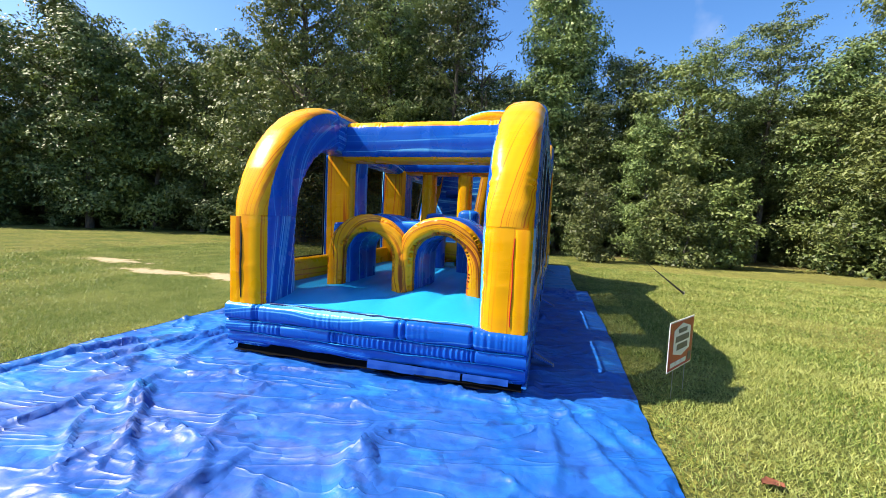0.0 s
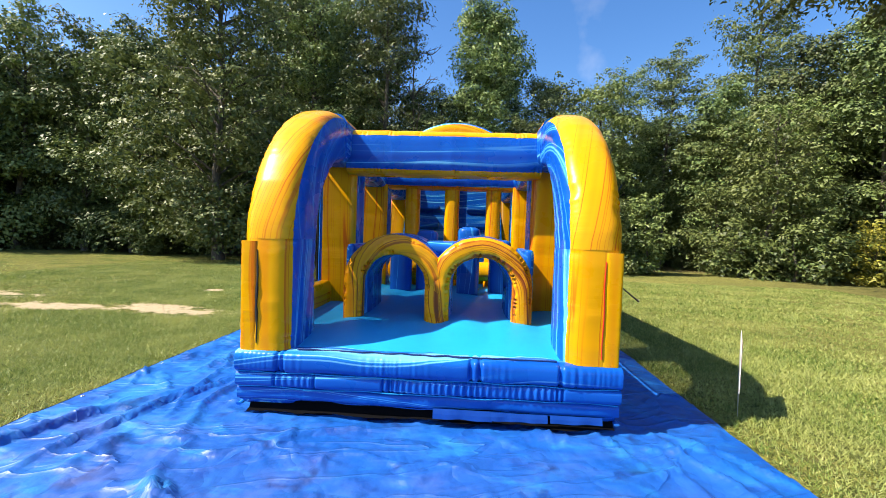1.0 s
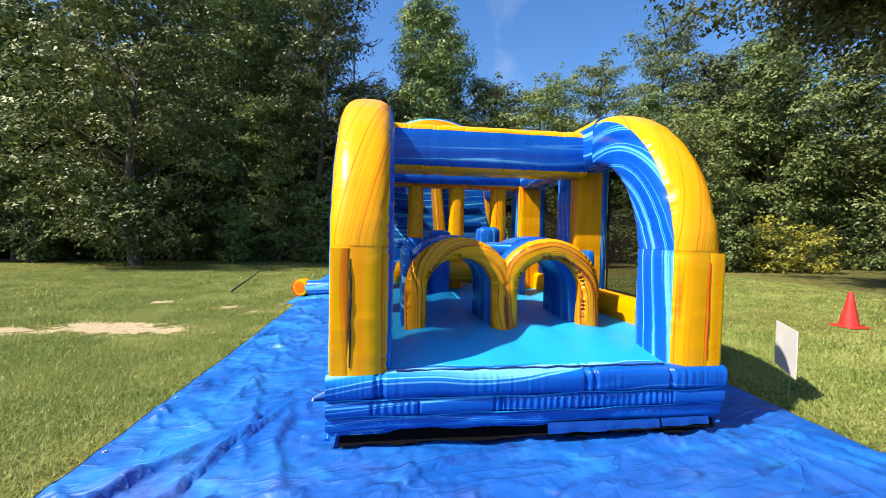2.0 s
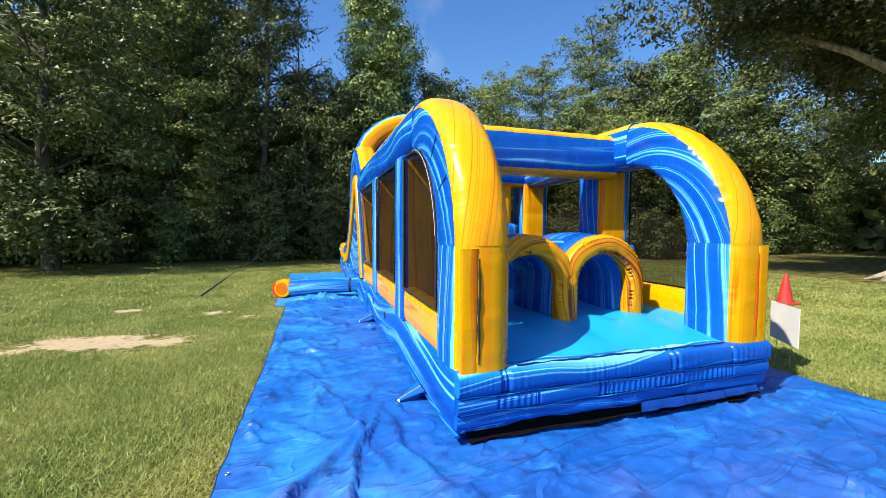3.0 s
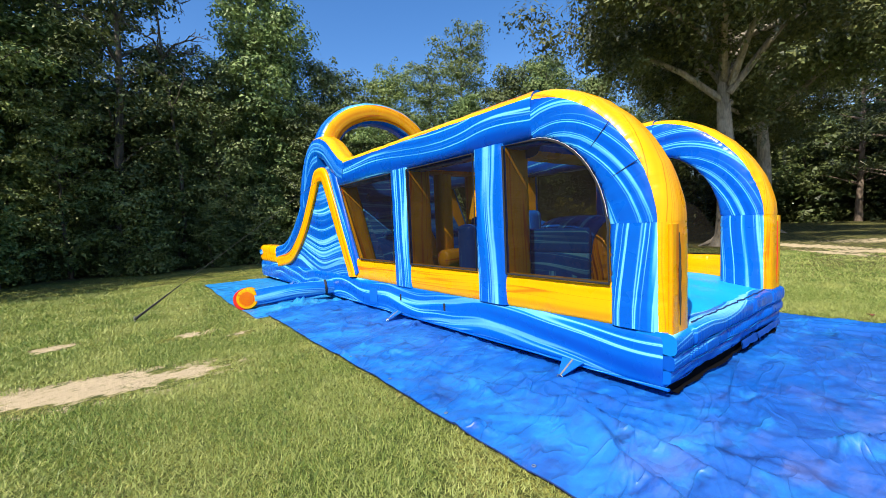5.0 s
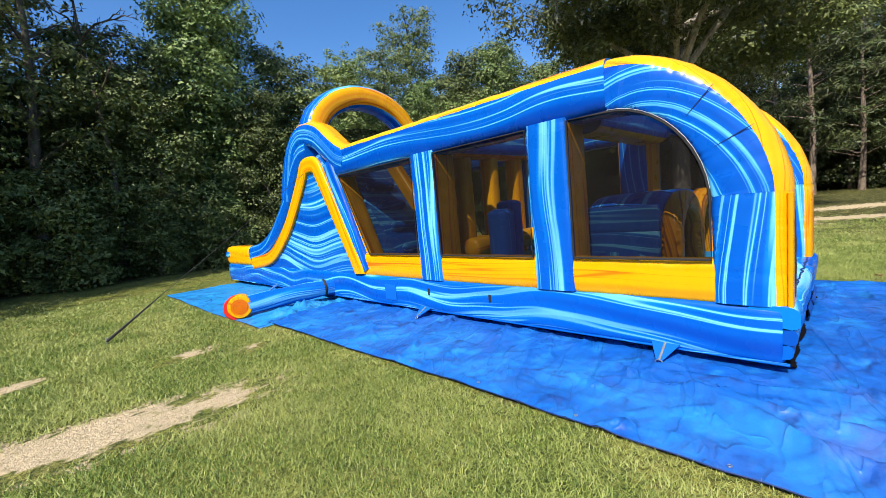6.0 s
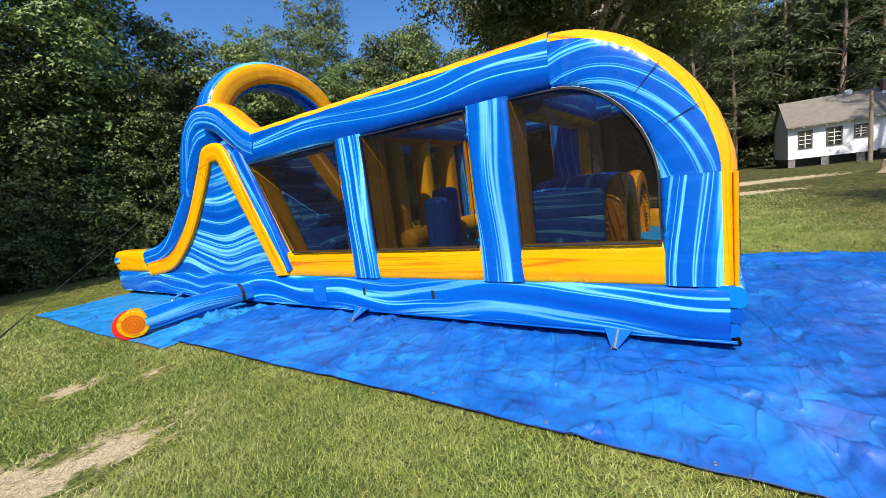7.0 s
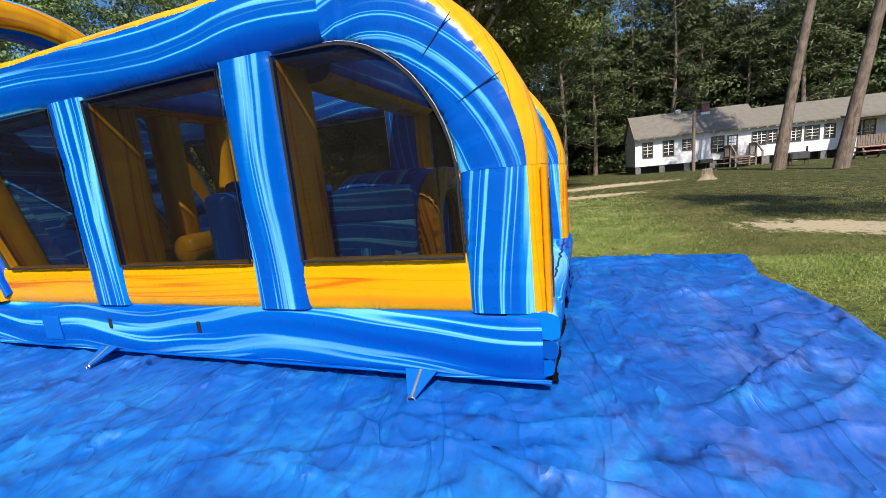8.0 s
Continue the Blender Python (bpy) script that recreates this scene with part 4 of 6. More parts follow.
                B.face((a, b2, b2 + 5, a + 5))
        part("skirt_flap", B, SKIRT_BLUE, course, "", False)
    # jumping bed with rows of soft humps
    B = Build()
    nx, ny = 50, 110
    for i in range(nx + 1):
        for j in range(ny + 1):
            x, y = XL + 0.08 + (3.1 - 0.16) * i / nx, 3.5 + 5.6 * j / ny
            rise = min(1.0, (y - 3.5) / 0.75)
            z = 0.555 + 0.085 * rise * (2 - rise) + 0.035 * abs(math.sin((x - XL) * math.pi / 0.52)) * rise + 0.02 * noise.noise((x * 1.5, y * 1.5, 2)) * rise
            B.v.append((x, y, z))
    for i in range(nx):
        for j in range(ny):
            a = i * (ny + 1) + j
            B.face((a, a + ny + 1, a + ny + 2, a + 1))
    part("jumping_bed", B, CYAN, course, "light blue vinyl floor", True, 80)


base_cells()


def cross_beams():
    for y, z0, z1, d in ((5.22, 2.25, 2.78, 0.24), (7.45, 2.34, 2.82, 0.23)):
        st = straight((XL + 0.4, y, (z0 + z1) / 2), (XR - 0.4, y, (z0 + z1) / 2), Y, Z, d, (z1 - z0) / 2, 24)
        part("cross_beam", Build().sweep(wobble(st, 0.008, 2, y), SE, slots(SE, top=1, bottom=1), (0, 0), pucker=0.005), BY, course)
    for x in (-2.36, -1.66, -0.93):
        st = straight((x, 7.45, 0.55), (x, 7.45, 2.38), X, -Y, 0.13, 0.14, 12)
        part("squeeze_post", Build().sweep(wobble(st, 0.006, 2, x), SOFT, [0] * 32, (0, 0)), YELLOW, course)


cross_beams()


def tunnel():
    """Twin crawl-through: two yellow arches in front of a blue box."""
    y0, y1 = 4.43, 5.35
    for cx in (-2.13, -1.235):
        R, zb, zt = 0.425, 0.56, 1.03
        path = [(cx - R, zb)] + [(cx - R, zb + (zt - zb) * k / 4) for k in range(1, 4)]
        path += [(cx - R * math.cos(a * math.pi / 16), zt + R * 0.95 * math.sin(a * math.pi / 16)) for a in range(17)]
        path += [(cx + R, zb + (zt - zb) * k / 4) for k in range(3, -1, -1)]
        pv = [Vector((x, y0, z)) for x, z in path]
        st = []
        for i, p in enumerate(pv):
            d = (pv[min(i + 1, len(pv) - 1)] - pv[max(i - 1, 0)]).normalized()
            st.append((p, Y, Vector((-d.z, 0, d.x)), 0.10, 0.105))
        part("tunnel_arch", Build().sweep(wobble(st, 0.012, 4, cx), SOFT, [0] * 32, (0, 0), pucker=0.017), ORANGE, course)
        # blue shell behind the arch, open at both ends
        shell = []
        for i, p in enumerate(pv):
            d = (pv[min(i + 1, len(pv) - 1)] - pv[max(i - 1, 0)]).normalized()
            shell.append((p + Vector((0, (y1 - y0) / 2 + 0.06, 0)), Y, Vector((-d.z, 0, d.x)), (y1 - y0) / 2 - 0.02, 0.122))
        part("tunnel_shell", Build().sweep(wobble(shell, 0.006, 3, cx), SE, [0] * 32, (0, 0)), BLUE, course)
    # cushioned top and flanks
    st = rounded_ends(straight((-2.45, 5.0, 1.40), (-0.9, 5.0, 1.40), Y, Z, 0.36, 0.08, 14), 0.07)
    part("tunnel_top", Build().sweep(st, SE, [0] * 32, (0, 0)), BLUE, course)
    for x in (-2.63, -0.73):
        for z in (0.72, 1.0, 1.27):
            st = rounded_ends(straight((x, 4.52, z), (x, 5.36, z), X, Z, 0.05, 0.15, 8), 0.03)
            part("tunnel_flank", Build().sweep(st, SE, [0] * 32, (0, 0)), BLUE, course)


tunnel()


def popups():
    for x, y, h in ((-2.42, 6.72, 1.50), (-1.35, 6.45, 1.68), (-2.02, 6.85, 1.62), (-0.85, 6.7, 1.5)):
        st = rounded_ends(straight((x, y, 0.55), (x, y, h), X, Y, 0.17, 0.17, 10), 0.08)
        part("pop_up_pillar", Build().sweep(st, SOFT, [0] * 32, (0, 0)), BLUE_PLAIN, course)
    for y, z in ((7.12, 0.95), (8.0, 0.78)):
        st = rounded_ends(straight((-2.7, y, z), (-0.7, y, z), Y, Z, 0.16, 0.16, 10), 0.08)
        part("floor_roll", Build().sweep(st, superellipse(20, 2.2), [0] * 20, (0, 0)), YELLOW, course)


popups()


def climb_and_slide():
    wall = [(8.55, 0.52), (8.65, 0.75), (10.1, 2.65), (10.4, 2.78), (11.2, 2.72), (11.2, 0.52)]
    part("climbing_wall", Build().prism(wall, 'x', XL + 0.45, XR - 0.45), BLUE, course)
    d = Vector((0, 1.45, 1.9)).normalized()
    up = Vector((0, -d.z, d.y))
    st = straight(Vector((XC, 8.62, 0.75)), Vector((XC, 10.2, 2.82)), X, up, 0.13, 0.22, 12)
    part("lane_divider", Build().sweep(st, SOFT, [0] * 32, (0, 0)), YELLOW, course)
    for lane in (-0.62, 0.62):
        for k in range(4):
            p = Vector((XC + lane, 8.75, 0.95)) + d * (0.5 * k)
            st = rounded_ends(straight(p - X * 0.32, p + X * 0.32, d, up, 0.07, 0.09, 6), 0.05)
            part("foothold", Build().sweep(st, SOFT, [0] * 32, (0, 0)), BLUE, course)
    curve = [(11.1, 2.74), (11.5, 2.45), (12.1, 1.75), (12.8, 1.12), (13.5, 0.76), (14.3, 0.6), (16.0, 0.58)]
    st = band_stations(curve, XC, 1.1, 0.1)
    part("slide_surface", Build().sweep(st, SE, [0] * 32, (0, 0)), BLUE, course)
    st = straight((XL + 0.2, 16.08, 0.78), (XR - 0.2, 16.08, 0.78), Y, Z, 0.2, 0.24, 10)
    part("exit_end_bumper", Build().sweep(st, SOFT, [0] * 32, (0, 0)), YELLOW, course)
    for x in (XL + 0.16, XR - 0.16):
        st = rounded_ends(straight((x, 16.02, 0.84), (x, 16.30, 0.84), X, Z, 0.19, 0.10, 6), 0.04)
        part("bumper_end", Build().sweep(st, SE, [0] * 32, (0, 0)), BLUE, course)
    # hoop over the top of the slide
    st = []
    for i in range(37):
        a = math.pi * i / 36
        p = Vector((XC - 1.30 * math.cos(a), 10.85, 3.22 + 0.98 * math.sin(a)))
        t = Vector((1.30 * math.sin(a), 0, 0.98 * math.cos(a))).normalized()
        st.append((p, Y, Vector((-t.z, 0, t.x)), 0.27, 0.25))
    part("top_hoop", Build().sweep(wobble(st, 0.008), SOFT, slots(SOFT, left=1), (0, 0), pucker=0.005), BY, course)
    B = Build()
    n = 24
    B.v.append((XC, 10.85, 3.0))
    for i in range(n + 1):
        a = math.pi * i / n
        B.v.append((XC - 1.1 * math.cos(a), 10.85, 3.0 + 0.55 * math.sin(a)))
    for i in range(n):
        B.face((0, i + 1, i + 2))
    part("hoop_netting", B, NET, course, "black see-through netting", False)
    B = Build()
    for x in (XL + 0.3, XR - 0.3):
        for y, z in ((7.5, 2.80), (9.0, 2.92), (10.6, 3.1)):
            B.v.append((x, y, z))
    B.face((0, 1, 4, 3))
    B.face((1, 2, 5, 4))
    part("roof_netting", B, NET, course, "black see-through netting", False)


climb_and_slide()


def blower_tube():
    """Deflated air tube that leaves the side of the base and lies tied up on the lawn."""
    p0, p1 = Vector((-3.2, 10.35, 0.28)), Vector((-4.72, 10.72, 0.21))
    tube = part("air_tube", Build().tube([p0.lerp(p1, k / 6) for k in range(7)], [0.15, 0.16, 0.17, 0.165, 0.17, 0.175, 0.17], 20), BLUE, course, "blue vinyl air tube")
    along = (p1 - p0).normalized()
    part("clamp", Build().tube([p0 + along * 0.16, p0 + along * 0.17, p0 + along * 0.20, p0 + along * 0.21], [0.158, 0.168, 0.168, 0.158], 20), BLACK, tube, "black clamp strap")
    d = Vector((-0.42, -0.9, 0)).normalized()
    c = p1 + Vector((-0.11, 0.03, 0.0))
    roll = part("tube_end", Build().tube([c - d * 0.12, c - d * 0.1, c + d * 0.1, c + d * 0.13, c + d * 0.135], [0.19, 0.205, 0.205, 0.19, 0.14], 28), YELLOW, tube, "rolled yellow vinyl end")
    a = d.cross(Z).normalized()
    b = d.cross(a)
    spiral = [c + d * 0.137 + (a * math.cos(t * 0.35) + b * math.sin(t * 0.35)) * (0.02 + 0.0023 * t) for t in range(60)]
    part("roll_seam", Build().tube(spiral, 0.0022, 5), RED, roll)
    c2 = c + Vector((-0.05, 0.03, -0.02))
    part("red_strap", Build().tube([c2 - d * 0.1, c2 - d * 0.08, c2 + d * 0.08, c2 + d * 0.1], [0.2, 0.215, 0.215, 0.2], 28), RED, tube, "red vinyl strap")

blower_tube()

# ---- tethers ----
def tether(top, foot):
    t = thing("tether", "black webbing tether pegged into the lawn", "tether", "tethers of the inflatable")
    top, foot = Vector(top), Vector(foot)
    mid = foot.lerp(top, 0.22)
    part("strap", Build().tube([foot, foot.lerp(mid, 0.5), mid], [0.024, 0.017, 0.008], 6), BLACK, t)
    part("cord", Build().tube([mid, mid.lerp(top, 0.5) - Z * 0.02, top], 0.004, 5), BLACK, t)
    part("peg", Build().tube([foot + Vector((0, 0, -0.1)), foot + Vector((0, 0, 0.06))], 0.014, 8), STEEL, t)


tether((-3.26, 10.9, 2.55), (-6.66, 11.23, 0.03))
tether((-0.14, 10.9, 2.55), (3.06, 10.72, 0.03))


# ---- yard sign ----
def yard_sign():
    s = thing("yard_sign", "red and white corrugated plastic yard sign on wire legs", "sign", at=(1.02, 3.86, 0))
    u = Vector((0.34, 0.525, 0)).normalized()
    n = Vector((u.y, -u.x, 0))

    def slab(w0, w1, z0, z1, d0, d1):
        B = Build()
        for d in (d0, d1):
            for w, z in ((w0, z0), (w1, z0), (w1, z1), (w0, z1)):
                B.v.append(tuple(u * w + n * d + Z * z))
        B.face((0, 1, 2, 3))
        B.face((7, 6, 5, 4))
        for i in range(4):
            j = (i + 1) % 4
            B.face((j, i, i + 4, j + 4))
        return B

    part("panel", slab(0, 0.62, 0.25, 0.705, 0, -0.005), WHITE_PLASTIC, s, "white corrugated plastic panel", False)
    face = part("printed_face", slab(0.014, 0.606, 0.264, 0.691, 0.003, 0.0005), SIGN_RED, s, "printed red face", False)
    B = Build()
    badge = [(0.10, 0.41), (0.31, 0.365), (0.52, 0.41), (0.52, 0.62), (0.31, 0.67), (0.10, 0.62)]
    for d in (0.0034, 0.0062):
        for w, z in badge:
            B.v.append(tuple(u * w + n * d + Z * z))
    B.face(range(6))
    B.face(range(11, 5, -1))
    for i in range(6):
        j = (i + 1) % 6
        B.face((j, i, i + 6, j + 6))
    part("badge", B, WHITE_PLASTIC, face, "white printed badge", False)
    for w0, w1, z0, z1 in ((0.20, 0.42, 0.585, 0.625), (0.14, 0.48, 0.505, 0.56), (0.18, 0.45, 0.43, 0.485)):
        part("print_bar", slab(w0, w1, z0, z1, 0.0085, 0.0065), INK, face, "", False)
    for w0, w1 in ((0.06, 0.17), (0.19, 0.30), (0.32, 0.45)):
        part("print_bar", slab(w0, w1, 0.29, 0.33, 0.0065, 0.0035), WHITE_PLASTIC, face, "", False)
    part("print_block", slab(0.50, 0.58, 0.285, 0.365, 0.0065, 0.0035), INK, face, "", False)
    for w in (0.16, 0.46):
        part("wire_leg", Build().tube([u * w - n * 0.002 + Z * -0.1, u * w - n * 0.002 + Z * 0.5], 0.003, 6), STEEL, s)


yard_sign()


def traffic_cone(x, y):
    c = thing("traffic_cone", "red plastic traffic cone on the lawn", "cone", at=(x, y, 0))
    c.scale = (1.42, 1.42, 1.42)
    part("cone_base", Build().box((-0.14, -0.14, 0.0), (0.14, 0.14, 0.03), 0, 0.01), CONE_RED, c)
    B = Build()
    B.tube([(0, 0, 0.03), (0, 0, 0.06), (0, 0, 0.25), (0, 0, 0.44), (0, 0, 0.46)], [0.105, 0.098, 0.062, 0.028, 0.022], 24)
    part("cone_body", B, CONE_RED, c)


traffic_cone(5.6, 6.85)


def fallen_leaf(x, y, turn):
    """A large curled brown leaf lying in the grass."""
    B = Build()
    n, m = 10, 6
    for i in range(n + 1):
        u = i / n
        half = 0.055 * math.sin(math.pi * min(1.0, u * 0.96 + 0.02)) ** 0.7 * (1 + 0.15 * math.sin(u * 19))
        for j in range(m + 1):
            w = 2 * j / m - 1
            B.v.append((0.17 * (u - 0.5), half * w, 0.012 + 0.022 * w * w + 0.012 * math.sin(u * 5)))
    for i in range(n):
        for j in range(m):
            a = i * (m + 1) + j
            B.face((a, a + m + 1, a + m + 2, a + 1))
    ob = solid("fallen_leaf", B, DRY_LEAF, "curled reddish brown leaf lying in the grass", "leaf")
    ob.location, ob.rotation_euler, ob.scale = (x, y, 0.006), (0, 0, turn), (0.85, 0.8, 0.7)


fallen_leaf(1.36, 2.78, 0.3)


# ---- trees ----
def leaf_quads(centres, normals, length, width, rng):
    """Vertices and faces of one small pointed leaf for each centre."""
    n = len(centres)
    rand = rng.normal(size=(n, 3))
    d = np.cross(normals, rand)
    d /= np.linalg.norm(d, axis=1)[:, None] + 1e-9
    s = np.cross(normals, d)
    ln = (length * rng.uniform(0.6, 1.3, n))[:, None]
    wd = (width * rng.uniform(0.6, 1.3, n))[:, None]
    v = np.empty((n, 4, 3))
    v[:, 0] = centres - d * ln / 2
    v[:, 1] = centres + s * wd / 2 + normals * wd * 0.15
    v[:, 2] = centres + d * ln / 2
    v[:, 3] = centres - s * wd / 2 + normals * wd * 0.15
    return v.reshape(-1, 3), np.arange(4 * n).reshape(n, 4)


def leaf_tris(centres, normals, length, width, rng):
    """Vertices and faces of one tiny three-cornered leaf for each centre."""
    n = len(centres)
    d = np.cross(normals, rng.normal(size=(n, 3)))
    d /= np.linalg.norm(d, axis=1)[:, None] + 1e-9
    s = np.cross(normals, d)
    ln = (length * rng.uniform(0.6, 1.35, n))[:, None]
    wd = (width * rng.uniform(0.6, 1.35, n))[:, None]
    v = np.empty((n, 3, 3))
    v[:, 0] = centres - d * ln * 0.4 + s * wd / 2
    v[:, 1] = centres - d * ln * 0.4 - s * wd / 2
    v[:, 2] = centres + d * ln * 0.6 - normals * ln * 0.2
    return v.reshape(-1, 3), np.arange(3 * n).reshape(n, 3)


def clump_leaves(clumps, per_area, length, width, rng, flat=0.55, inner=0.16):
    """Leaves on the rounded upper side of each clump, with ragged sprays at its rim; inner: share of leaves inside it."""
    C, N = [], []
    for x, y, z, r in clumps:
        n = max(14, int(per_area * r * r))
        d = rng.normal(size=(n, 3))
        d /= np.linalg.norm(d, axis=1)[:, None]
        d[:, 2] = np.where(rng.random(n) < 0.6, np.abs(d[:, 2]), d[:, 2])
        ph = rng.uniform(0, 6.28, 3)
        an = np.arctan2(d[:, 1], d[:, 0])
        lobes = 1 + 0.22 * np.sin(3 * an + ph[0]) + 0.16 * np.sin(5 * an + ph[1] + 3 * d[:, 2])
        deep = rng.random(n) < inner
        rad = r * lobes * np.where(deep, rng.uniform(0.1, 0.7, n), 1 + 0.13 * rng.normal(size=n))
        p = d * rad[:, None] * np.array([1, 1, flat])
        p[:, 2] -= 0.22 * (p[:, 0] ** 2 + p[:, 1] ** 2) / r
        nrm = d * 1.0 + rng.normal(size=(n, 3)) * 0.27 + np.array([0, 0, 0.38])
        C.append(p + np.array([x, y, z]))
        N.append(nrm / np.linalg.norm(nrm, axis=1)[:, None])
    return leaf_tris(np.concatenate(C), np.concatenate(N), length, width, rng)


def crown_profile(u, conical, low_skirt):
    """Relative reach of the boughs at the height u (0 to 1) of the crown."""
    round_top = math.sin(math.pi * (0.17 + 0.72 * u)) ** 0.6
    base = 0.62 + 0.38 * min(1.0, u / 0.25) if not low_skirt else 1.0
    return (round_top * (1 - conical) + (1.12 - u) * conical) * base


def broadleaf(seed, height, spread, low, girth, boughs=26, density=230, material=None, bark=None, leaf=0.16, conical=0.0, size=(0.58, 1.2), skirt=False):
    """A tapered trunk with limbs, and a crown of leafy pads in tiers with dark gaps; low: height of the lowest foliage."""
    rng = np.random.default_rng(seed)
    rnd = random.Random(seed)
    t = thing("tree", "tall green broadleaf tree at the edge of the woods", "tree", "trees of the woods")
    lean = Vector((rnd.uniform(-0.04, 0.04), rnd.uniform(-0.04, 0.04), 1))
    top = height * 0.9
    axis = [lean * (top * k / 8) + Vector((0.12 * math.sin(k + seed), 0.12 * math.cos(k * 1.3 + seed), 0)) * (k > 0) - Z * (0.3 if k == 0 else 0) for k in range(9)]
    B = Build()
    B.tube(axis, [girth * 1.35] + [girth * (1 - 0.11 * k) for k in range(1, 9)], 9)
    clumps = []
    for i in range(boughs):
        u = ((i + rnd.uniform(0.1, 0.9)) / boughs) ** 0.82
        z = low + (height - low) * u * 0.95
        an = i * 2.4 + rnd.uniform(-0.5, 0.5)
        r = spread * crown_profile(u, conical, skirt) * rnd.uniform(0.55, 1.12)
        tip = Vector((r * math.cos(an) + lean.x * z, r * math.sin(an) + lean.y * z, z - 0.1 * r * (1 - u)))
        k = min(7.99, max(0.2, z - r * 0.45 - 0.3) / top * 8)
        a = axis[int(k)].lerp(axis[int(k) + 1], k % 1)
        m = a.lerp(tip, 0.5) + Vector((0, 0, 0.14 * r))
        g = girth * 0.26
        B.tube([a, m, tip], [g, g * 0.55, g * 0.15], 5)
        side = Vector((-math.sin(an), math.cos(an), 0))
        big = rnd.uniform(*size) * (1.15 - 0.35 * u)
        for w, off, s in ((1.0, 0.0, 0.8), (0.85, 0.34, 0.72), (0.85, -0.34, 0.72), (0.62, 0.2, 1.0), (0.6, -0.26, 0.95), (0.35, 0.05, 0.9)):
            p = a.lerp(tip, w * rnd.uniform(0.92, 1.08)) + side * (r * off * rnd.uniform(0.5, 1.3)) + Vector((0, 0, rnd.uniform(-0.3, 0.3) * big))
            clumps.append((p.x, p.y, p.z, big * s * rnd.uniform(0.75, 1.2)))
    for k in range(3):
        p = axis[8] + Vector((rnd.gauss(0, 0.25), rnd.gauss(0, 0.25), height * 0.04 * k))
        clumps.append((p.x, p.y, p.z, size[0] * (1.1 - 0.25 * k)))
    v, f = clump_leaves(clumps, density, leaf, leaf * 0.72, rng, 0.5)
    part("trunk", B, bark or BARK, t)
    crown = new("crown", mesh_from("crown", v, f, material or LEAF))
    crown.parent = t
    return t


def pine(seed, height, low, girth, spread=2.6, count=70, density=150, needle=(0.40, 0.08), size=(0.55, 1.0), material=None):
    rng = np.random.default_rng(seed)
    rnd = random.Random(seed)
    t = thing("pine_tree", "tall pine with bare trunk and high crown", "tree", "pines round the house")
    axis = [Vector((0.10 * math.sin(k * 0.8 + seed), 0.10 * math.cos(k + seed), height * k / 8 - (0.3 if k == 0 else 0))) for k in range(9)]
    B = Build()
    B.tube(axis, [girth * 1.25] + [girth * (1 - 0.105 * k) for k in range(1, 9)], 10)
    clumps = []
    for i in range(count):
        u = rnd.random()
        z = low + (height - low) * u
        an = rnd.uniform(0, 2 * math.pi)
        r = spread * (1 - 0.65 * u) * rnd.uniform(0.35, 1.0)
        e = Vector((r * math.cos(an), r * math.sin(an), z))
        clumps.append((*e, rnd.uniform(*size)))
        if i % 2 == 0:
            k = min(7.99, max(0.0, z - 0.35 * r) / height * 8)
            a = axis[int(k)].lerp(axis[int(k) + 1], k % 1)
            B.tube([a, a.lerp(e, 0.5) + Z * 0.1, e], [girth * 0.25, girth * 0.16, 0.02], 5)
    v, f = clump_leaves(clumps, density, needle[0], needle[1], rng, 0.45, 0.3)
    part("trunk", B, PINE_BARK, t)
    crown = new("crown", mesh_from("crown", v, f, material or NEEDLE))
    crown.parent = t
    return t


def place(protos, x, y, rnd, scale=None, z=0.0):
    src = rnd.choice(protos)
    s = scale or rnd.uniform(0.88, 1.12)
    ob = copy_thing(src, Matrix.Identity(4))
    ob.location = (x, y, z)
    ob.rotation_euler = (0, 0, rnd.uniform(0, 6.28))
    ob.scale = (s * rnd.uniform(0.9, 1.1), s * rnd.uniform(0.9, 1.1), s)
    return ob


def stand(ob, x, y, turn=0.0, s=1.0):
    ob.location, ob.rotation_euler, ob.scale = (x, y, 0), (0, 0, turn), (s, s, s)
    return ob


rt = random.Random(11)
# one of each kind of tree, standing where it is seen best
TALL = [stand(broadleaf(21, 18.8, 3.3, 3.6, 0.27, 34, material=LEAF_LIT), -11.0, 25.5), stand(broadleaf(22, 17.4, 3.0, 3.0, 0.24, 32), -6.9, 25.2), stand(broadleaf(23, 19.5, 3.0, 5.0, 0.22, 30), -8.9, 27.8)]
MID = [stand(broadleaf(31, 12.2, 2.7, 1.2, 0.19, 30), -17.5, 23.4, 0.0, 1.08), stand(broadleaf(32, 11.4, 2.6, 0.9, 0.17, 28, material=LEAF_LIT), 6.3, 24.2, 0.0, 0.97),
       stand(broadleaf(33, 12.8, 2.6, 1.4, 0.18, 30), -23.0, 22.2, 0.0, 1.05)]
stand(broadleaf(41, 16.8, 3.5, 2.4, 0.20, 60, 300, conical=0.3), -0.1, 26.4)
# back rows: their shade is put into the leaf colour
BACK = [stand(broadleaf(45, 11.0, 3.4, 0.3, 0.2, 18, 60, LEAF_SHADED, leaf=0.36, size=(0.9, 1.6), skirt=True), -15.0, 31.0), stand(broadleaf(46, 9.4, 3.2, 0.3, 0.2, 16, 60, LEAF_SHADED, leaf=0.36, size=(0.9, 1.6), skirt=True), -8.0, 32.5)]
stand(broadleaf(47, 16.5, 4.0, 1.3, 0.24, 66, 240, LEAF_LIT, size=(0.55, 1.05), skirt=True), -13.4, 19.4, 0.8)
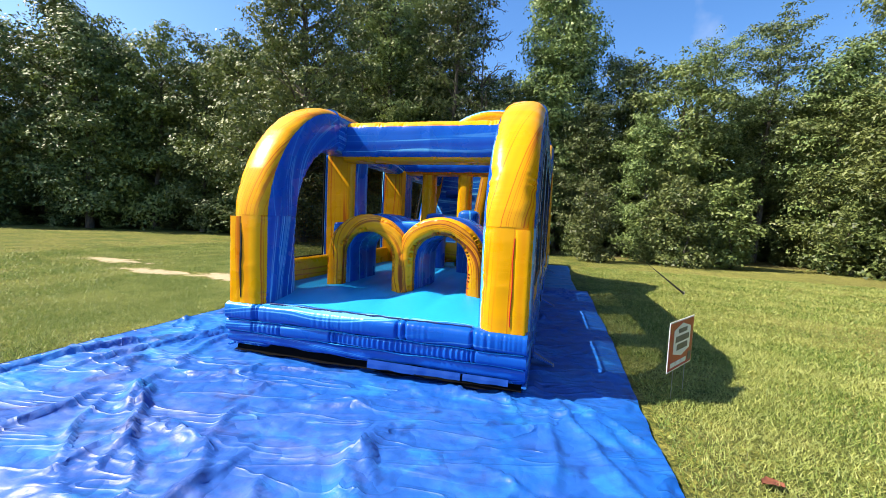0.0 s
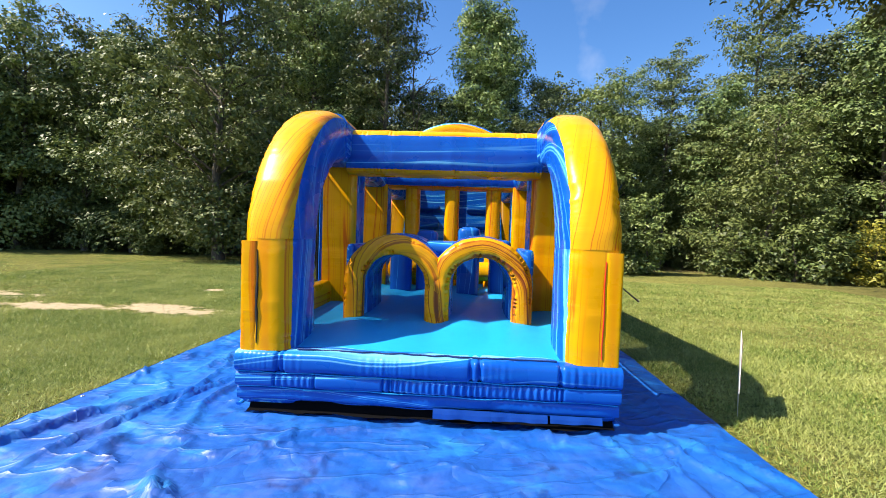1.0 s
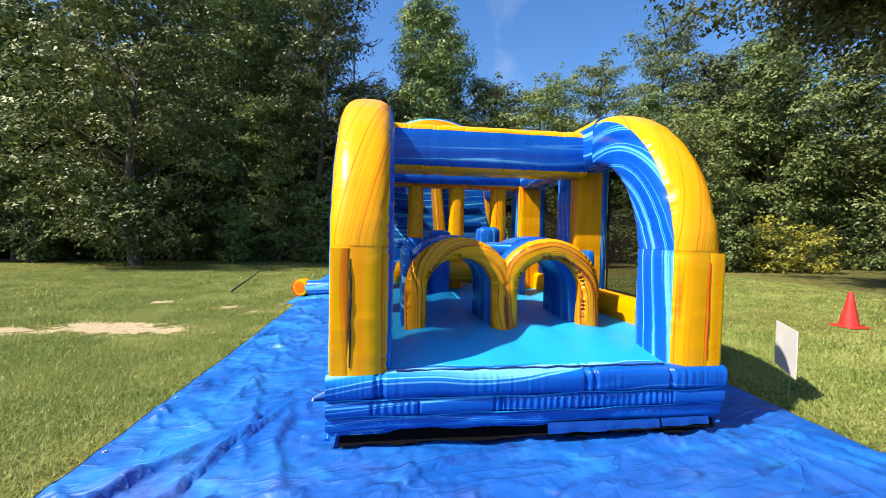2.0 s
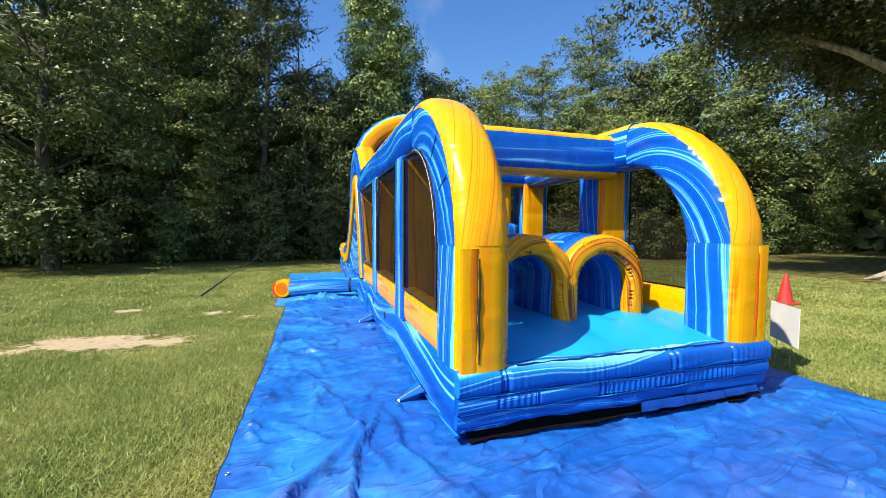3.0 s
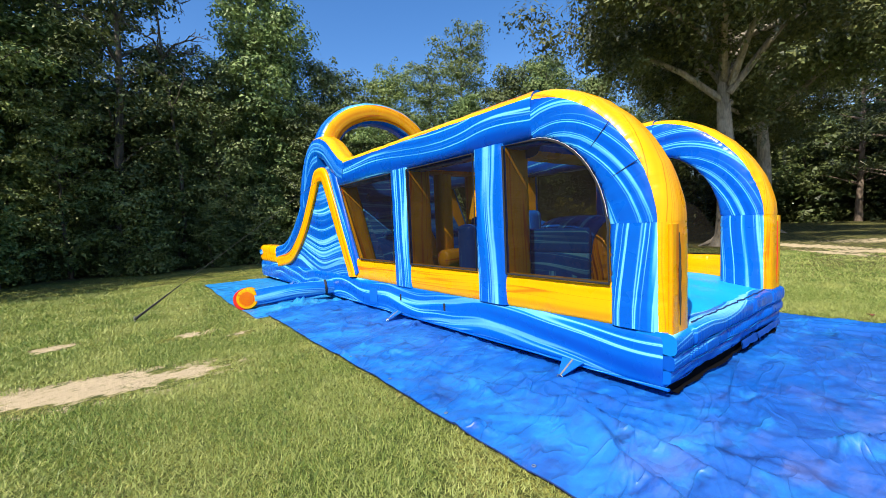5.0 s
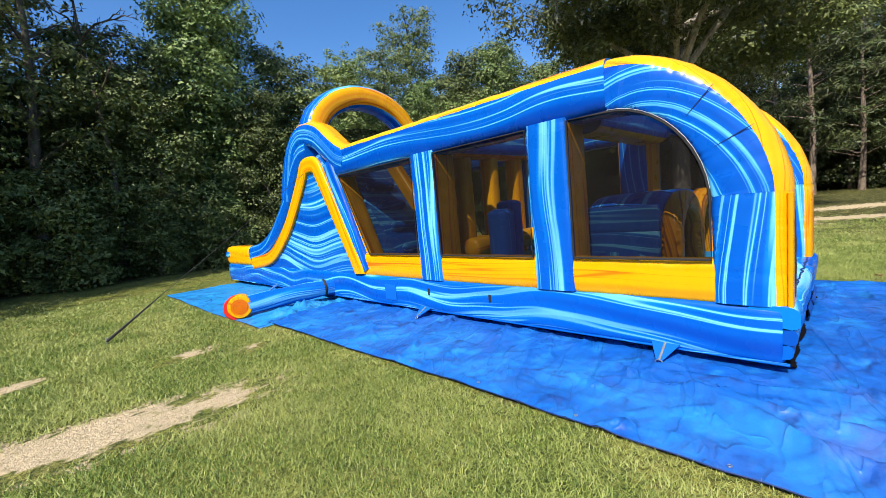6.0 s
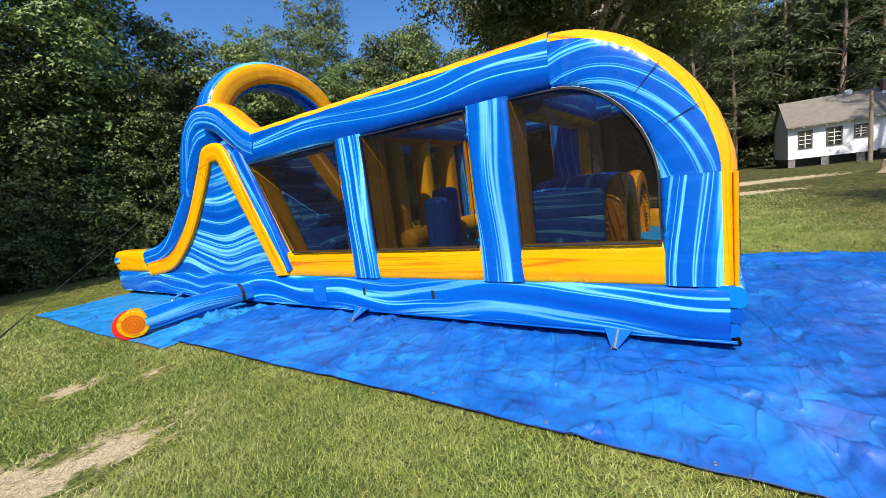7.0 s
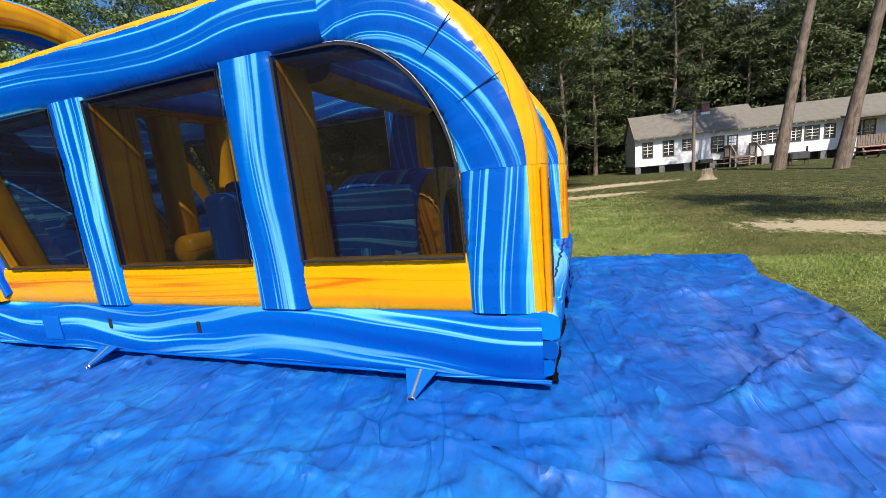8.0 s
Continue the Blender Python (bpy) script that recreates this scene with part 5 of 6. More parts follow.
# front of the woods: place, kind and scale
for x, y, kind, s in ((-14.2, 26.6, 1, 1.0), (-9.6, 30.0, 1, 1.0), (-12.5, 30.5, 1, 1.0), (-16.5, 30.0, 1, 0.95),
                      (-19.6, 21.6, 0, 1.0), (-20.8, 24.6, 0, 1.12), (-26.0, 21.2, 0, 1.22), (-28.6, 18.9, 0, 1.12), (-31.2, 19.6, 0, 1.25), (-34.2, 16.6, 0, 1.12), (-38.0, 14.0, 0, 1.15), (-42.0, 11.0, 0, 1.15),
                      (-4.6, 27.0, 0, 0.95), (-2.7, 25.0, 0, 0.86), (1.7, 24.4, 0, 0.72), (3.5, 26.0, 0, 0.98), (4.4, 22.8, 0, 0.62), (8.2, 25.0, 1, 0.66), (10.4, 25.6, 1, 0.70), (12.7, 23.6, 0, 0.78), (13.1, 24.8, 0, 0.92),
                      (15.4, 22.4, 0, 0.85), (17.6, 24.2, 0, 1.1), (19.8, 22.0, 0, 1.08), (22.2, 24.0, 0, 1.25), (25.5, 22.0, 0, 1.2), (29.0, 24.0, 0, 1.0), (33.0, 22.0, 0, 1.0), (37.0, 23.0, 0, 1.0)):
    place(TALL if kind else MID, x, y, rt, s * rt.uniform(0.97, 1.03))
# the rows behind
for x, y, s in ((-36, 21, 1.3), (-32, 24, 1.3), (-28, 26, 1.3), (-24, 27.5, 1.25), (-20, 28.5, 1.25), (-5.2, 31, 1.0), (-2.0, 31, 1.0), (1, 31, 0.95), (4.5, 29.5, 0.95), (8.0, 28.5, 0.95), (11.5, 28.5, 0.95), (15.0, 28, 1.0), (20, 28, 1.1), (25, 28, 1.1),
                (-40, 25, 1.3), (-34, 29, 1.3), (-28, 31, 1.3), (-22, 33, 1.3), (6, 33, 1.0), (12, 33, 1.0), (18, 33, 1.1), (31, 31, 1.1), (37, 29, 1.1), (43, 26, 1.1), (48, 22, 1.1), (52, 17, 1.1), (55, 11, 1.1), (57, 5, 1.1),
                (41, 20, 1.1), (44, 16, 1.1), (47, 12, 1.1), (50, 8, 1.1), (-45, 18, 1.3), (-48, 10, 1.3), (-12, 36, 1.4), (-18, 36, 1.4), (0, 36, 1.0), (24, 33, 1.1)):
    place(BACK, x, y, rt, s * rt.uniform(0.95, 1.05))
stand(copy_thing(TALL[0], Matrix.Identity(4)), 21.4, 34.5, 2.0, 1.17)
stand(copy_thing(TALL[1], Matrix.Identity(4)), 26.0, 33.0, 1.0, 1.0)
# understorey shrubs along the edge, with shade put into the leaf colour
SHRUB = [stand(broadleaf(51, 3.2, 1.7, 0.1, 0.05, 14, 230, LEAF_SHADED, size=(0.4, 0.75), skirt=True), 12.0, 20.8), stand(broadleaf(52, 4.8, 1.7, 0.1, 0.06, 16, 230, LEAF_SHADED, size=(0.4, 0.75), skirt=True), 13.4, 19.2)]
for s in SHRUB:
    tagged(s, "dense green shrub at the edge of the woods", "shrub", "shrubs of the woods")
    s.name = "shrub"
for k in range(20):
    # they stand back in the shaded hollow of the edge
    hollow = 4.5 if k in (3, 4, 5) else 0.0
    place(SHRUB, 2.2 + 1.75 * k + rt.uniform(-0.6, 0.6), 19.9 + hollow + 0.05 * k + rt.uniform(-0.9, 1.2), rt, rt.uniform(0.5, 1.0) * (0.6 if hollow else 1.0))
for x, y in ((-38, 13.5), (-35.5, 15.2), (-33, 16.8), (-30.5, 18.2), (-28, 19.8), (-25, 21.2), (-21.5, 21.6), (-18.2, 22.3), (-15.6, 22.6), (-12.6, 22.9), (-9.8, 22.8), (-6.6, 22.6), (-4.0, 22.6), (-1.4, 22.2), (0.6, 21.6), (-36, 18), (-31, 21.5), (-26, 24.5), (-21, 26.0), (-16.5, 26.5), (-13.4, 27.2), (-10.6, 26.8), (-7.2, 27), (-4, 26.8), (-1.2, 27.4), (1.6, 27),
             (-11.4, 24.2), (-8.2, 24.6), (-5.2, 24.2), (-2.6, 23.8)):
    place(SHRUB, x + rt.uniform(-0.5, 0.5), y + rt.uniform(-0.4, 0.6), rt, rt.uniform(0.5, 1.0))
# sunlit young growth standing in front of the woods, its light put into the leaf colour
bush = stand(broadleaf(53, 4.4, 1.5, 0.5, 0.06, 18, 240, LEAF_LIT, size=(0.35, 0.7)), 5.0, 20.6)
tagged(bush, "sunlit light green young tree before the woods", "tree", "young trees of the woods")
for x, y, turn, s in ((7.4, 20.2, 2.0, 0.9), (-6.2, 22.0, 4.0, 0.8), (-10.2, 21.6, 1.0, 0.7), (-18.4, 20.8, 5.0, 0.8)):
    stand(copy_thing(bush, Matrix.Identity(4)), x, y, turn, s)
sapling = stand(broadleaf(54, 8.6, 2.1, 0.6, 0.10, 28, 230, LEAF_LIT, size=(0.42, 0.85)), 13.0, 20.4)
tagged(sapling, "sunlit light green young tree before the woods", "tree", "young trees of the woods")
stand(copy_thing(sapling, Matrix.Identity(4)), -8.6, 23.4, 2.5, 0.85)
for x, y, s in ((16.6, 18.8, 0.95), (18.4, 18.4, 0.8)):
    ys = stand(broadleaf(61, 3.0, 1.8, 0.2, 0.05, 14, 240, LEAF_YELLOW, size=(0.35, 0.65), skirt=True), x, y, x, s)
    ys.name = "shrub"
    tagged(ys, "yellowing shrub in front of the woods", "shrub", "shrubs of the woods")


def bare_tree(x, y, height):
    t = thing("bare_tree", "leafless grey dead tree among the woods", "tree", at=(x, y, 0))
    rnd = random.Random(9)
    B = Build()
    axis = [Vector((0.2 * math.sin(k), 0.1 * k, height * k / 6)) for k in range(7)]
    B.tube(axis, [0.11 - 0.015 * k for k in range(7)], 8)

    def twig(a, d, ln, r, depth):
        m = a + d * ln * 0.5 + Vector((rnd.gauss(0, 0.1), rnd.gauss(0, 0.1), 0.12)) * ln
        e = a + d * ln + Vector((rnd.gauss(0, 0.12), rnd.gauss(0, 0.12), -0.05)) * ln
        B.tube([a, m, e], [r, r * 0.7, r * 0.3], 5)
        if depth:
            for q in range(4):
                s = a.lerp(m, 0.5) if q == 0 else m.lerp(e, 0.3 * q)
                nd = (d + Vector((rnd.gauss(0, 0.6), rnd.gauss(0, 0.6), rnd.gauss(0.1, 0.4)))).normalized()
                twig(s, nd, ln * 0.5, r * 0.5, depth - 1)

    for k in range(3, 7):
        for q in range(3):
            an = rnd.uniform(0, 6.28)
            twig(axis[k], Vector((math.cos(an), math.sin(an), 0.45)).normalized(), 2.4 - 0.2 * k, 0.055, 2)
    part("trunk", B, BARK, t)


bare_tree(-4.7, 24.6, 14.6)


def far_woods():
    """Dense foliage deep in the woods, behind the rows of single trees."""
    rng = np.random.default_rng(15)
    n = 15000
    a = rng.uniform(radians(-42), radians(178), n)
    r = rng.uniform(44, 54, n)
    z = rng.uniform(0, 1, n) ** 1.3 * (7.5 + 1.5 * np.sin(a * 9) + np.sin(a * 23))
    keep = ~((a < radians(0)) & (r < 50))
    p = np.stack([r * np.cos(a), 2 + r * 0.78 * np.sin(a), z], 1)
    p[:, 0] += np.where(a < radians(30), 8, 0)
    p[:, 2] *= np.where(a < radians(12), 1.5, 1.0)
    p = p[keep]
    nn = rng.normal(size=(len(p), 3)) * 0.5 - np.stack([np.cos(a[keep]), np.sin(a[keep]), -0.4 + 0 * a[keep]], 1)
    nn /= np.linalg.norm(nn, axis=1)[:, None]
    # the darkness deep in the woods is painted into the leaf colour
    v, f = leaf_quads(p, nn, 1.5, 1.0, rng)
    ob = new("far_woods", mesh_from("far_woods", v, f, LEAF_SHADED))
    tagged(ob, "dense dark foliage deep in the woods", "woods", kind="stuff")


far_woods()


# ---- oaks ----
def oak(seed, height, spread, trunk_h, girth):
    rng = np.random.default_rng(seed)
    rnd = random.Random(seed)
    t = thing("oak_tree", "large pale-barked oak with hanging moss", "tree", "oaks on the lawn")
    B = Build()
    axis = [Vector((0, 0, -0.2)), Vector((0, 0, 0.12)), Vector((0.0, 0, 0.5)), Vector((0.02, 0, 1.5)), Vector((0.08, 0.02, trunk_h)), Vector((0.2, 0.1, trunk_h * 1.5)), Vector((0.3, 0.0, height * 0.8))]
    B.tube(axis, [girth * 2.2, girth * 1.7, girth * 1.22, girth, girth * 0.92, girth * 0.65, girth * 0.2], 16)
    for k in range(7):
        an = k * 0.9 + rnd.uniform(-0.2, 0.2)
        d = Vector((math.cos(an), math.sin(an), 0))
        B.tube([d * girth * 0.5 + Z * 0.55, d * girth * 1.4 + Z * 0.2, d * girth * 2.9 - Z * 0.03], [girth * 0.42, girth * 0.34, girth * 0.1], 7)
    clumps, moss = [], []
    for i in range(15):
        an = i * 2.4 + rnd.uniform(-0.3, 0.3)
        z0 = trunk_h * rnd.uniform(1.42, 2.2)
        L = spread * rnd.uniform(0.65, 1.0)
        d = Vector((math.cos(an), math.sin(an), 0))
        rise = rnd.uniform(0.0, 0.85) * (height - z0) * 0.8
        limb = [Vector((0.1, 0, z0)) + d * (L * q) + Z * (rise * q ** 0.7) + Vector((rnd.uniform(-.2, .2), rnd.uniform(-.2, .2), 0)) for q in (0, 0.25, 0.5, 0.75, 1.0)]
        B.tube(limb, [girth * 0.42, girth * 0.33, girth * 0.24, girth * 0.15, girth * 0.05], 8)
        for q in range(30):
            w = rnd.uniform(0.3, 1.05)
            k = min(3.99, w * 4)
            c = limb[int(k)].lerp(limb[int(k) + 1], k % 1) + Vector((rnd.gauss(0, 0.8), rnd.gauss(0, 0.8), rnd.gauss(0.25, 0.7)))
            clumps.append((*c, rnd.uniform(0.6, 1.25)))
            if q % 4 == 0:
                moss.append(c)
    v, f = clump_leaves(clumps, 230, 0.17, 0.11, rng, 0.5)
    part("trunk", B, OAK_BARK, t)
    crown = new("crown", mesh_from("crown", v, f, OAK_LEAF))
    crown.parent = t
    C, N = [], []
    for c in moss:
        n = 40
        dz = rng.uniform(0, 1.1, n)
        p = np.stack([c.x + rng.normal(0, 0.12, n) * (1.2 - dz), c.y + rng.normal(0, 0.12, n) * (1.2 - dz), c.z - 0.2 - dz], 1)
        nn = rng.normal(size=(n, 3)) * np.array([1, 1, 0.1])
        C.append(p)
        N.append(nn / np.linalg.norm(nn, axis=1)[:, None])
    v, f = leaf_quads(np.concatenate(C), np.concatenate(N), 0.16, 0.07, rng)
    m = new("hanging_moss", mesh_from("hanging_moss", v, f, MOSS))
    m.parent = t
    tagged(m, "grey hanging moss")
    return t


big_oak = stand(oak(71, 17, 8.0, 4.2, 0.36), 13.9, 8.4, 0.4)
stand(copy_thing(big_oak, Matrix.Identity(4)), 24.2, 9.6, 2.2, 1.05)
stand(copy_thing(big_oak, Matrix.Identity(4)), 33.0, 13.0, 4.0, 0.95)

def pine_place(x, y, s, turn):
    stand(copy_thing((FULL_PINES if x > 30 else PINES)[int(turn * 7) % 2], Matrix.Identity(4)), x, y, turn, s)


PINES = [stand(pine(81, 27, 18.5, 0.28, 2.4, 45), 23.3, -7.5), stand(pine(82, 26, 18.0, 0.27, 2.4, 45), 19.6, -8.7, 1.0)]

FULL_PINES = [stand(pine(83, 20, 3.6, 0.26, 4.2, 84, 62, (0.55, 0.10), (0.8, 1.4), NEEDLE_TONED), 38.5, 5.0), stand(pine(84, 18, 5.0, 0.24, 3.8, 72, 62, (0.55, 0.10), (0.8, 1.4), NEEDLE_TONED), 41.0, -15.5)]
for p in PINES:
    p.rotation_euler = (radians(7.5), radians(2), 0)
# pines behind the house, and one behind the start of the path whose shade falls on the lawn
for k, (x, y) in enumerate(((41.5, 2.0), (44.0, -2.0), (42.0, -5.5), (45.0, -8.5), (43.0, -12.0), (46.0, -15.5), (44.0, -19.0), (47.0, -22.0), (45.0, -26.0), (48.5, -29.0), (47.0, 2.5),
                            (49.0, -4.0), (50.0, -11.0), (51.0, -18.0), (53.0, -25.0), (46.0, 8.0), (-8.6, -6.3))):
    pine_place(x, y, 0.85 + 0.06 * (k % 4), 0.9 * k + 0.3)
# dark trees that close the woods behind the house
BEHIND = stand(broadleaf(48, 16.0, 4.4, 0.4, 0.22, 42, 95, NEEDLE_TONED, leaf=0.27, size=(1.0, 1.9), skirt=True), 47.0, -1.0)
for x, y in ((48, -7), (47.5, -13), (50, -21), (52, -30), (54, -12), (54, -3), (46.5, -17), (47, -24), (50, 3.0)):
    stand(copy_thing(BEHIND, Matrix.Identity(4)), x, y, rt.uniform(0, 6.28), rt.uniform(0.9, 1.25))


# ---- house ----
def house():
    h = thing("house", "long single-storey white wooden house on brick piers", "house")
    o = Vector((34.05, -1.05, 0.15))
    u = Vector((0.05, -0.9988, 0)).normalized()
    n = Vector((-u.y, u.x, 0)) * -1  # towards the lawn
    if n.dot(Vector((-1, 0, 0))) < 0:
        n = -n
    L, D, z0, z1, ridge = 30.0, 5.6, 0.47, 2.85, 4.85

    def put(B):
        for i, v in enumerate(B.v):
            B.v[i] = tuple(o + u * v[0] + n * v[1] + Z * v[2])
        return B

    # boards of the wall, lapped
    B = Build()
    B.box((0, -0.14, z0), (L, -0.03, z1))
    B.box((0, -D, z0), (0.14, -0.14, z1))
    B.prism([(-D, z1), (-0.1, z1), (-D / 2, ridge - 0.15)], 'x', 0.0, 0.12)
    B.box((0, -D, z0), (L, -D + 0.12, z1))
    wall = part("wall", put(B), SIDING, h, "white wooden wall", False)
    for k in range(17):
        z = z0 + (z1 - z0) * k / 17
        part("board", put(Build().box((0, -0.028, z), (L, 0.006 * (k % 2) + 0.004, z + (z1 - z0) / 17 - 0.006))), SIDING, wall, "", False)
    B = Build()
    for sgn in (1, -1):
        y0, y1 = (0.45, -D / 2) if sgn > 0 else (-D - 0.45, -D / 2)
        zz = z1 - 0.08
        pts = [(y0, zz), (y1, ridge), (y1, ridge + 0.1), (y0, zz + 0.1)]
        B.prism(pts, 'x', -0.15, 9.3)
        B.prism([(y0, zz), (y1, 4.42), (y1, 4.52), (y0, zz + 0.1)], 'x', 9.3, L)
    roof = part("roof", put(B), SHINGLE, h, "grey-brown shingle roof", False)
    for k in range(48):
        part("rafter_tail", put(Build().box((0.2 + 0.62 * k, 0.02, z1 - 0.14), (0.27 + 0.62 * k, 0.43, z1 - 0.06))), SIDING, roof, "", False)
    part("chimney", put(Build().box((5.62, -D / 2 + 0.25, 4.3), (6.2, -D / 2 + 0.8, 5.32))), BRICK, roof, "red brick chimney", False)
    part("cap", put(Build().box((5.56, -D / 2 + 0.19, 5.33), (6.26, -D / 2 + 0.86, 5.45))), PIER, roof, "grey chimney cap", False)
    part("flashing", put(Build().box((5.58, -D / 2 + 0.21, 4.3), (6.24, -D / 2 + 0.84, 4.62))), SIDING, roof, "pale flashing", False)
    part("roof_vent", put(Build().tube([(3.95, -D / 2 + 0.1, 4.8), (3.95, -D / 2 + 0.1, 5.05), (3.95, -D / 2 + 0.1, 5.15)], [0.2, 0.24, 0.1], 12)), SIDING, roof, "white roof vent", False)
    for x in [0.02 + 1.9 * k for k in range(16)]:
        part("pier", put(Build().box((x, -0.4, -0.3), (x + 0.42, -0.05, z0))), PIER, h, "", False)
    # dark block that stands in for the shade under the floor
    part("crawl_space_shade", put(Build().box((0.1, -D + 0.2, -0.3), (L, -1.2, z0))), SHUTTER, h, "", False)
    for x, w, za, zb in ((0.66, 0.66, 1.24, 2.4), (2.25, 0.7, 1.24, 2.4), (3.72, 0.55, 1.57, 2.35), (5.87, 0.76, 1.16, 2.32), (8.72, 0.86, 1.45, 2.38), (9.8, 0.5, 1.5, 2.38),
                         (11.0, 0.88, 1.45, 2.4), (12.25, 0.8, 1.45, 2.4), (13.5, 0.55, 1.45, 2.4), (15.0, 0.6, 1.3, 2.4), (15.9, 0.6, 1.3, 2.4), (18.5, 1.2, 1.3, 2.4), (21.5, 1.2, 1.3, 2.4)):
        B = Build()
        for a in ((x - 0.09, za - 0.09, x, zb + 0.09), (x + w, za - 0.09, x + w + 0.09, zb + 0.09), (x, zb, x + w, zb + 0.09), (x, za - 0.09, x + w, za)):
            B.box((a[0], -0.1, a[1]), (a[2], 0.05, a[3]))
        win = part("window", put(B), SHUTTER, h, "dark framed sash window", False)
        part("pane", put(Build().box((x, -0.08, za), (x + w, 0.02, zb))), GLASS, win, "", False)
        bars = max(1, int(w / 0.42))
        for k in range(1, bars + 1):
            xx = x + w * k / (bars + 1)
            part("glazing_bar", put(Build().box((xx - 0.02, 0.022, za), (xx + 0.02, 0.04, zb))), SIDING, win, "", False)
        for k in (1, 2, 3):
            zz = za + (zb - za) * k / 4
            part("glazing_bar", put(Build().box((x, 0.023, zz - 0.018), (x + w, 0.038, zz + 0.018))), SIDING, win, "", False)
    d = part("door", put(Build().box((6.93, -0.05, 0.70), (7.68, 0.03, 2.38))), SHUTTER, h, "dark panelled door with glass", False)
    for i in range(3):
        for j in range(3):
            part("pane", put(Build().box((7.03 + 0.19 * i, 0.032, 1.55 + 0.26 * j), (7.18 + 0.19 * i, 0.045, 1.76 + 0.26 * j))), SIDING, d, "", False)
    # stoop with rails
    st = part("stoop", put(Build().box((6.65, 0.1, 0.55), (8.5, 1.5, 0.68))), WOOD, h, "weathered wooden stoop", False)
    for k in range(3):
        part("step", put(Build().box((6.8, 1.5 + 0.3 * k, 0.40 - 0.17 * k), (8.1, 1.8 + 0.3 * k, 0.46 - 0.17 * k))), WOOD, st, "", False)
    for x in (6.7, 8.45):
        for y in (0.2, 1.4):
            part("post", put(Build().box((x - 0.05, y - 0.05, -0.2), (x + 0.05, y + 0.05, 1.6))), WOOD, st, "", False)
        part("rail", put(Build().box((x - 0.04, 0.2, 1.5), (x + 0.04, 1.45, 1.6))), WOOD, st, "", False)
        part("sloping_rail", put(Build().prism([(1.4, 1.5), (1.4, 1.62), (2.5, 0.95), (2.5, 0.83)], 'x', x - 0.04, x + 0.04)), WOOD, st, "", False)
        part("newel", put(Build().box((x - 0.05, 2.42, -0.2), (x + 0.05, 2.52, 0.95))), WOOD, st, "", False)
        for q in range(7):
            part("baluster", put(Build().box((x - 0.02, 0.3 + 0.17 * q, 0.68), (x + 0.02, 0.35 + 0.17 * q, 1.5))), WOOD, st, "", False)

    # porch with a board rail near the far end
    po = part("porch", put(Build().box((14.3, 0.1, 0.45), (22.0, 1.9, 0.58))), WOOD, h, "weathered wooden porch", False)
    for k in range(26):
        part("rail_board", put(Build().box((14.4 + 0.15 * k, 1.82, 0.6), (14.52 + 0.15 * k, 1.86, 1.35))), WOOD, po, "", False)
    for x in (14.4, 16.6, 19.0, 21.8):
        part("porch_post", put(Build().box((x - 0.06, 1.76, -0.2), (x + 0.06, 1.88, 2.7))), SIDING, po, "white post", False)
    part("porch_roof", put(Build().prism([(0.3, 2.85), (2.2, 2.62), (2.2, 2.72), (0.3, 2.97)], 'x', 14.2, 22.2)), SHINGLE, po, "", False)


house()


def stump(x, y):
    B = Build()
    prof = []
    st = []
    for z, r in ((-0.1, 0.55), (0.03, 0.42), (0.12, 0.32), (0.25, 0.26), (0.50, 0.235), (0.54, 0.22)):
        st.append((Vector((x, y, z)), X, Y, r, r))
    prof = [((1 + 0.13 * math.sin(3 * a + 1) + 0.06 * math.sin(7 * a)) * math.cos(a), (1 + 0.13 * math.sin(3 * a + 1) + 0.06 * math.sin(7 * a)) * math.sin(a)) for a in [2 * math.pi * k / 28 for k in range(28)]]
    B.sweep(st, prof, [0] * 28, (0, 1))
    solid("tree_stump", B, [STUMP_BARK, PALE_WOOD], "pale sawn tree stump in the lawn", "stump")


stump(18.8, -2.75)


def utility_pole(x, y):
    p = thing("utility_pole", "grey wooden utility pole beside the house", "pole", at=(x, y, 0))
    part("shaft", Build().tube([(0, 0, -0.3), (0, 0, 2.2), (0, 0, 4.5)], [0.13, 0.12, 0.1], 12), WOOD, p)
    part("crossarm", Build().box((-0.05, -0.4, 4.22), (0.05, 0.25, 4.32), 0, 0.01), WOOD, p)


def charcoal_grill(x, y):
    g = thing("charcoal_grill", "black steel park grill on a post", "grill", at=(x, y, 0))
    part("post", Build().tube([(0, 0, -0.1), (0, 0, 0.8)], 0.05, 10), BLACK, g)
    part("firebox", Build().box((-0.22, -0.3, 0.8), (0.22, 0.3, 1.02), 0, 0.02), BLACK, g)
    part("grate", Build().box((-0.2, -0.28, 1.03), (0.2, 0.28, 1.05)), STEEL, g)


def picnic_table(x, y, turn, wood):
    t = thing("picnic_table", "weathered wooden picnic table by the house" if wood == WOOD else "faded red wooden picnic table by the porch", "table", at=(x, y, 0))
    t.rotation_euler = (0, 0, turn)
    for k in range(5):
        part("plank", Build().box((-0.9, -0.37 + 0.15 * k, 0.72), (0.9, -0.23 + 0.15 * k, 0.76), 0, 0.008), wood, t)
    for s in (-1, 1):
        for k in range(2):
            part("bench_plank", Build().box((-0.9, s * 0.72 - 0.14 + 0.15 * k, 0.42), (0.9, s * 0.72 + 0.15 * k, 0.46), 0, 0.008), wood, t)
        part("cross_brace", Build().box((s * 0.65 - 0.03, -0.8, 0.36), (s * 0.65 + 0.03, 0.8, 0.42)), WOOD, t)
        for q in (-1, 1):
            part("leg", Build().tube([(s * 0.65, q * 0.62, -0.02), (s * 0.65, q * 0.22, 0.72)], 0.05, 6), WOOD, t)


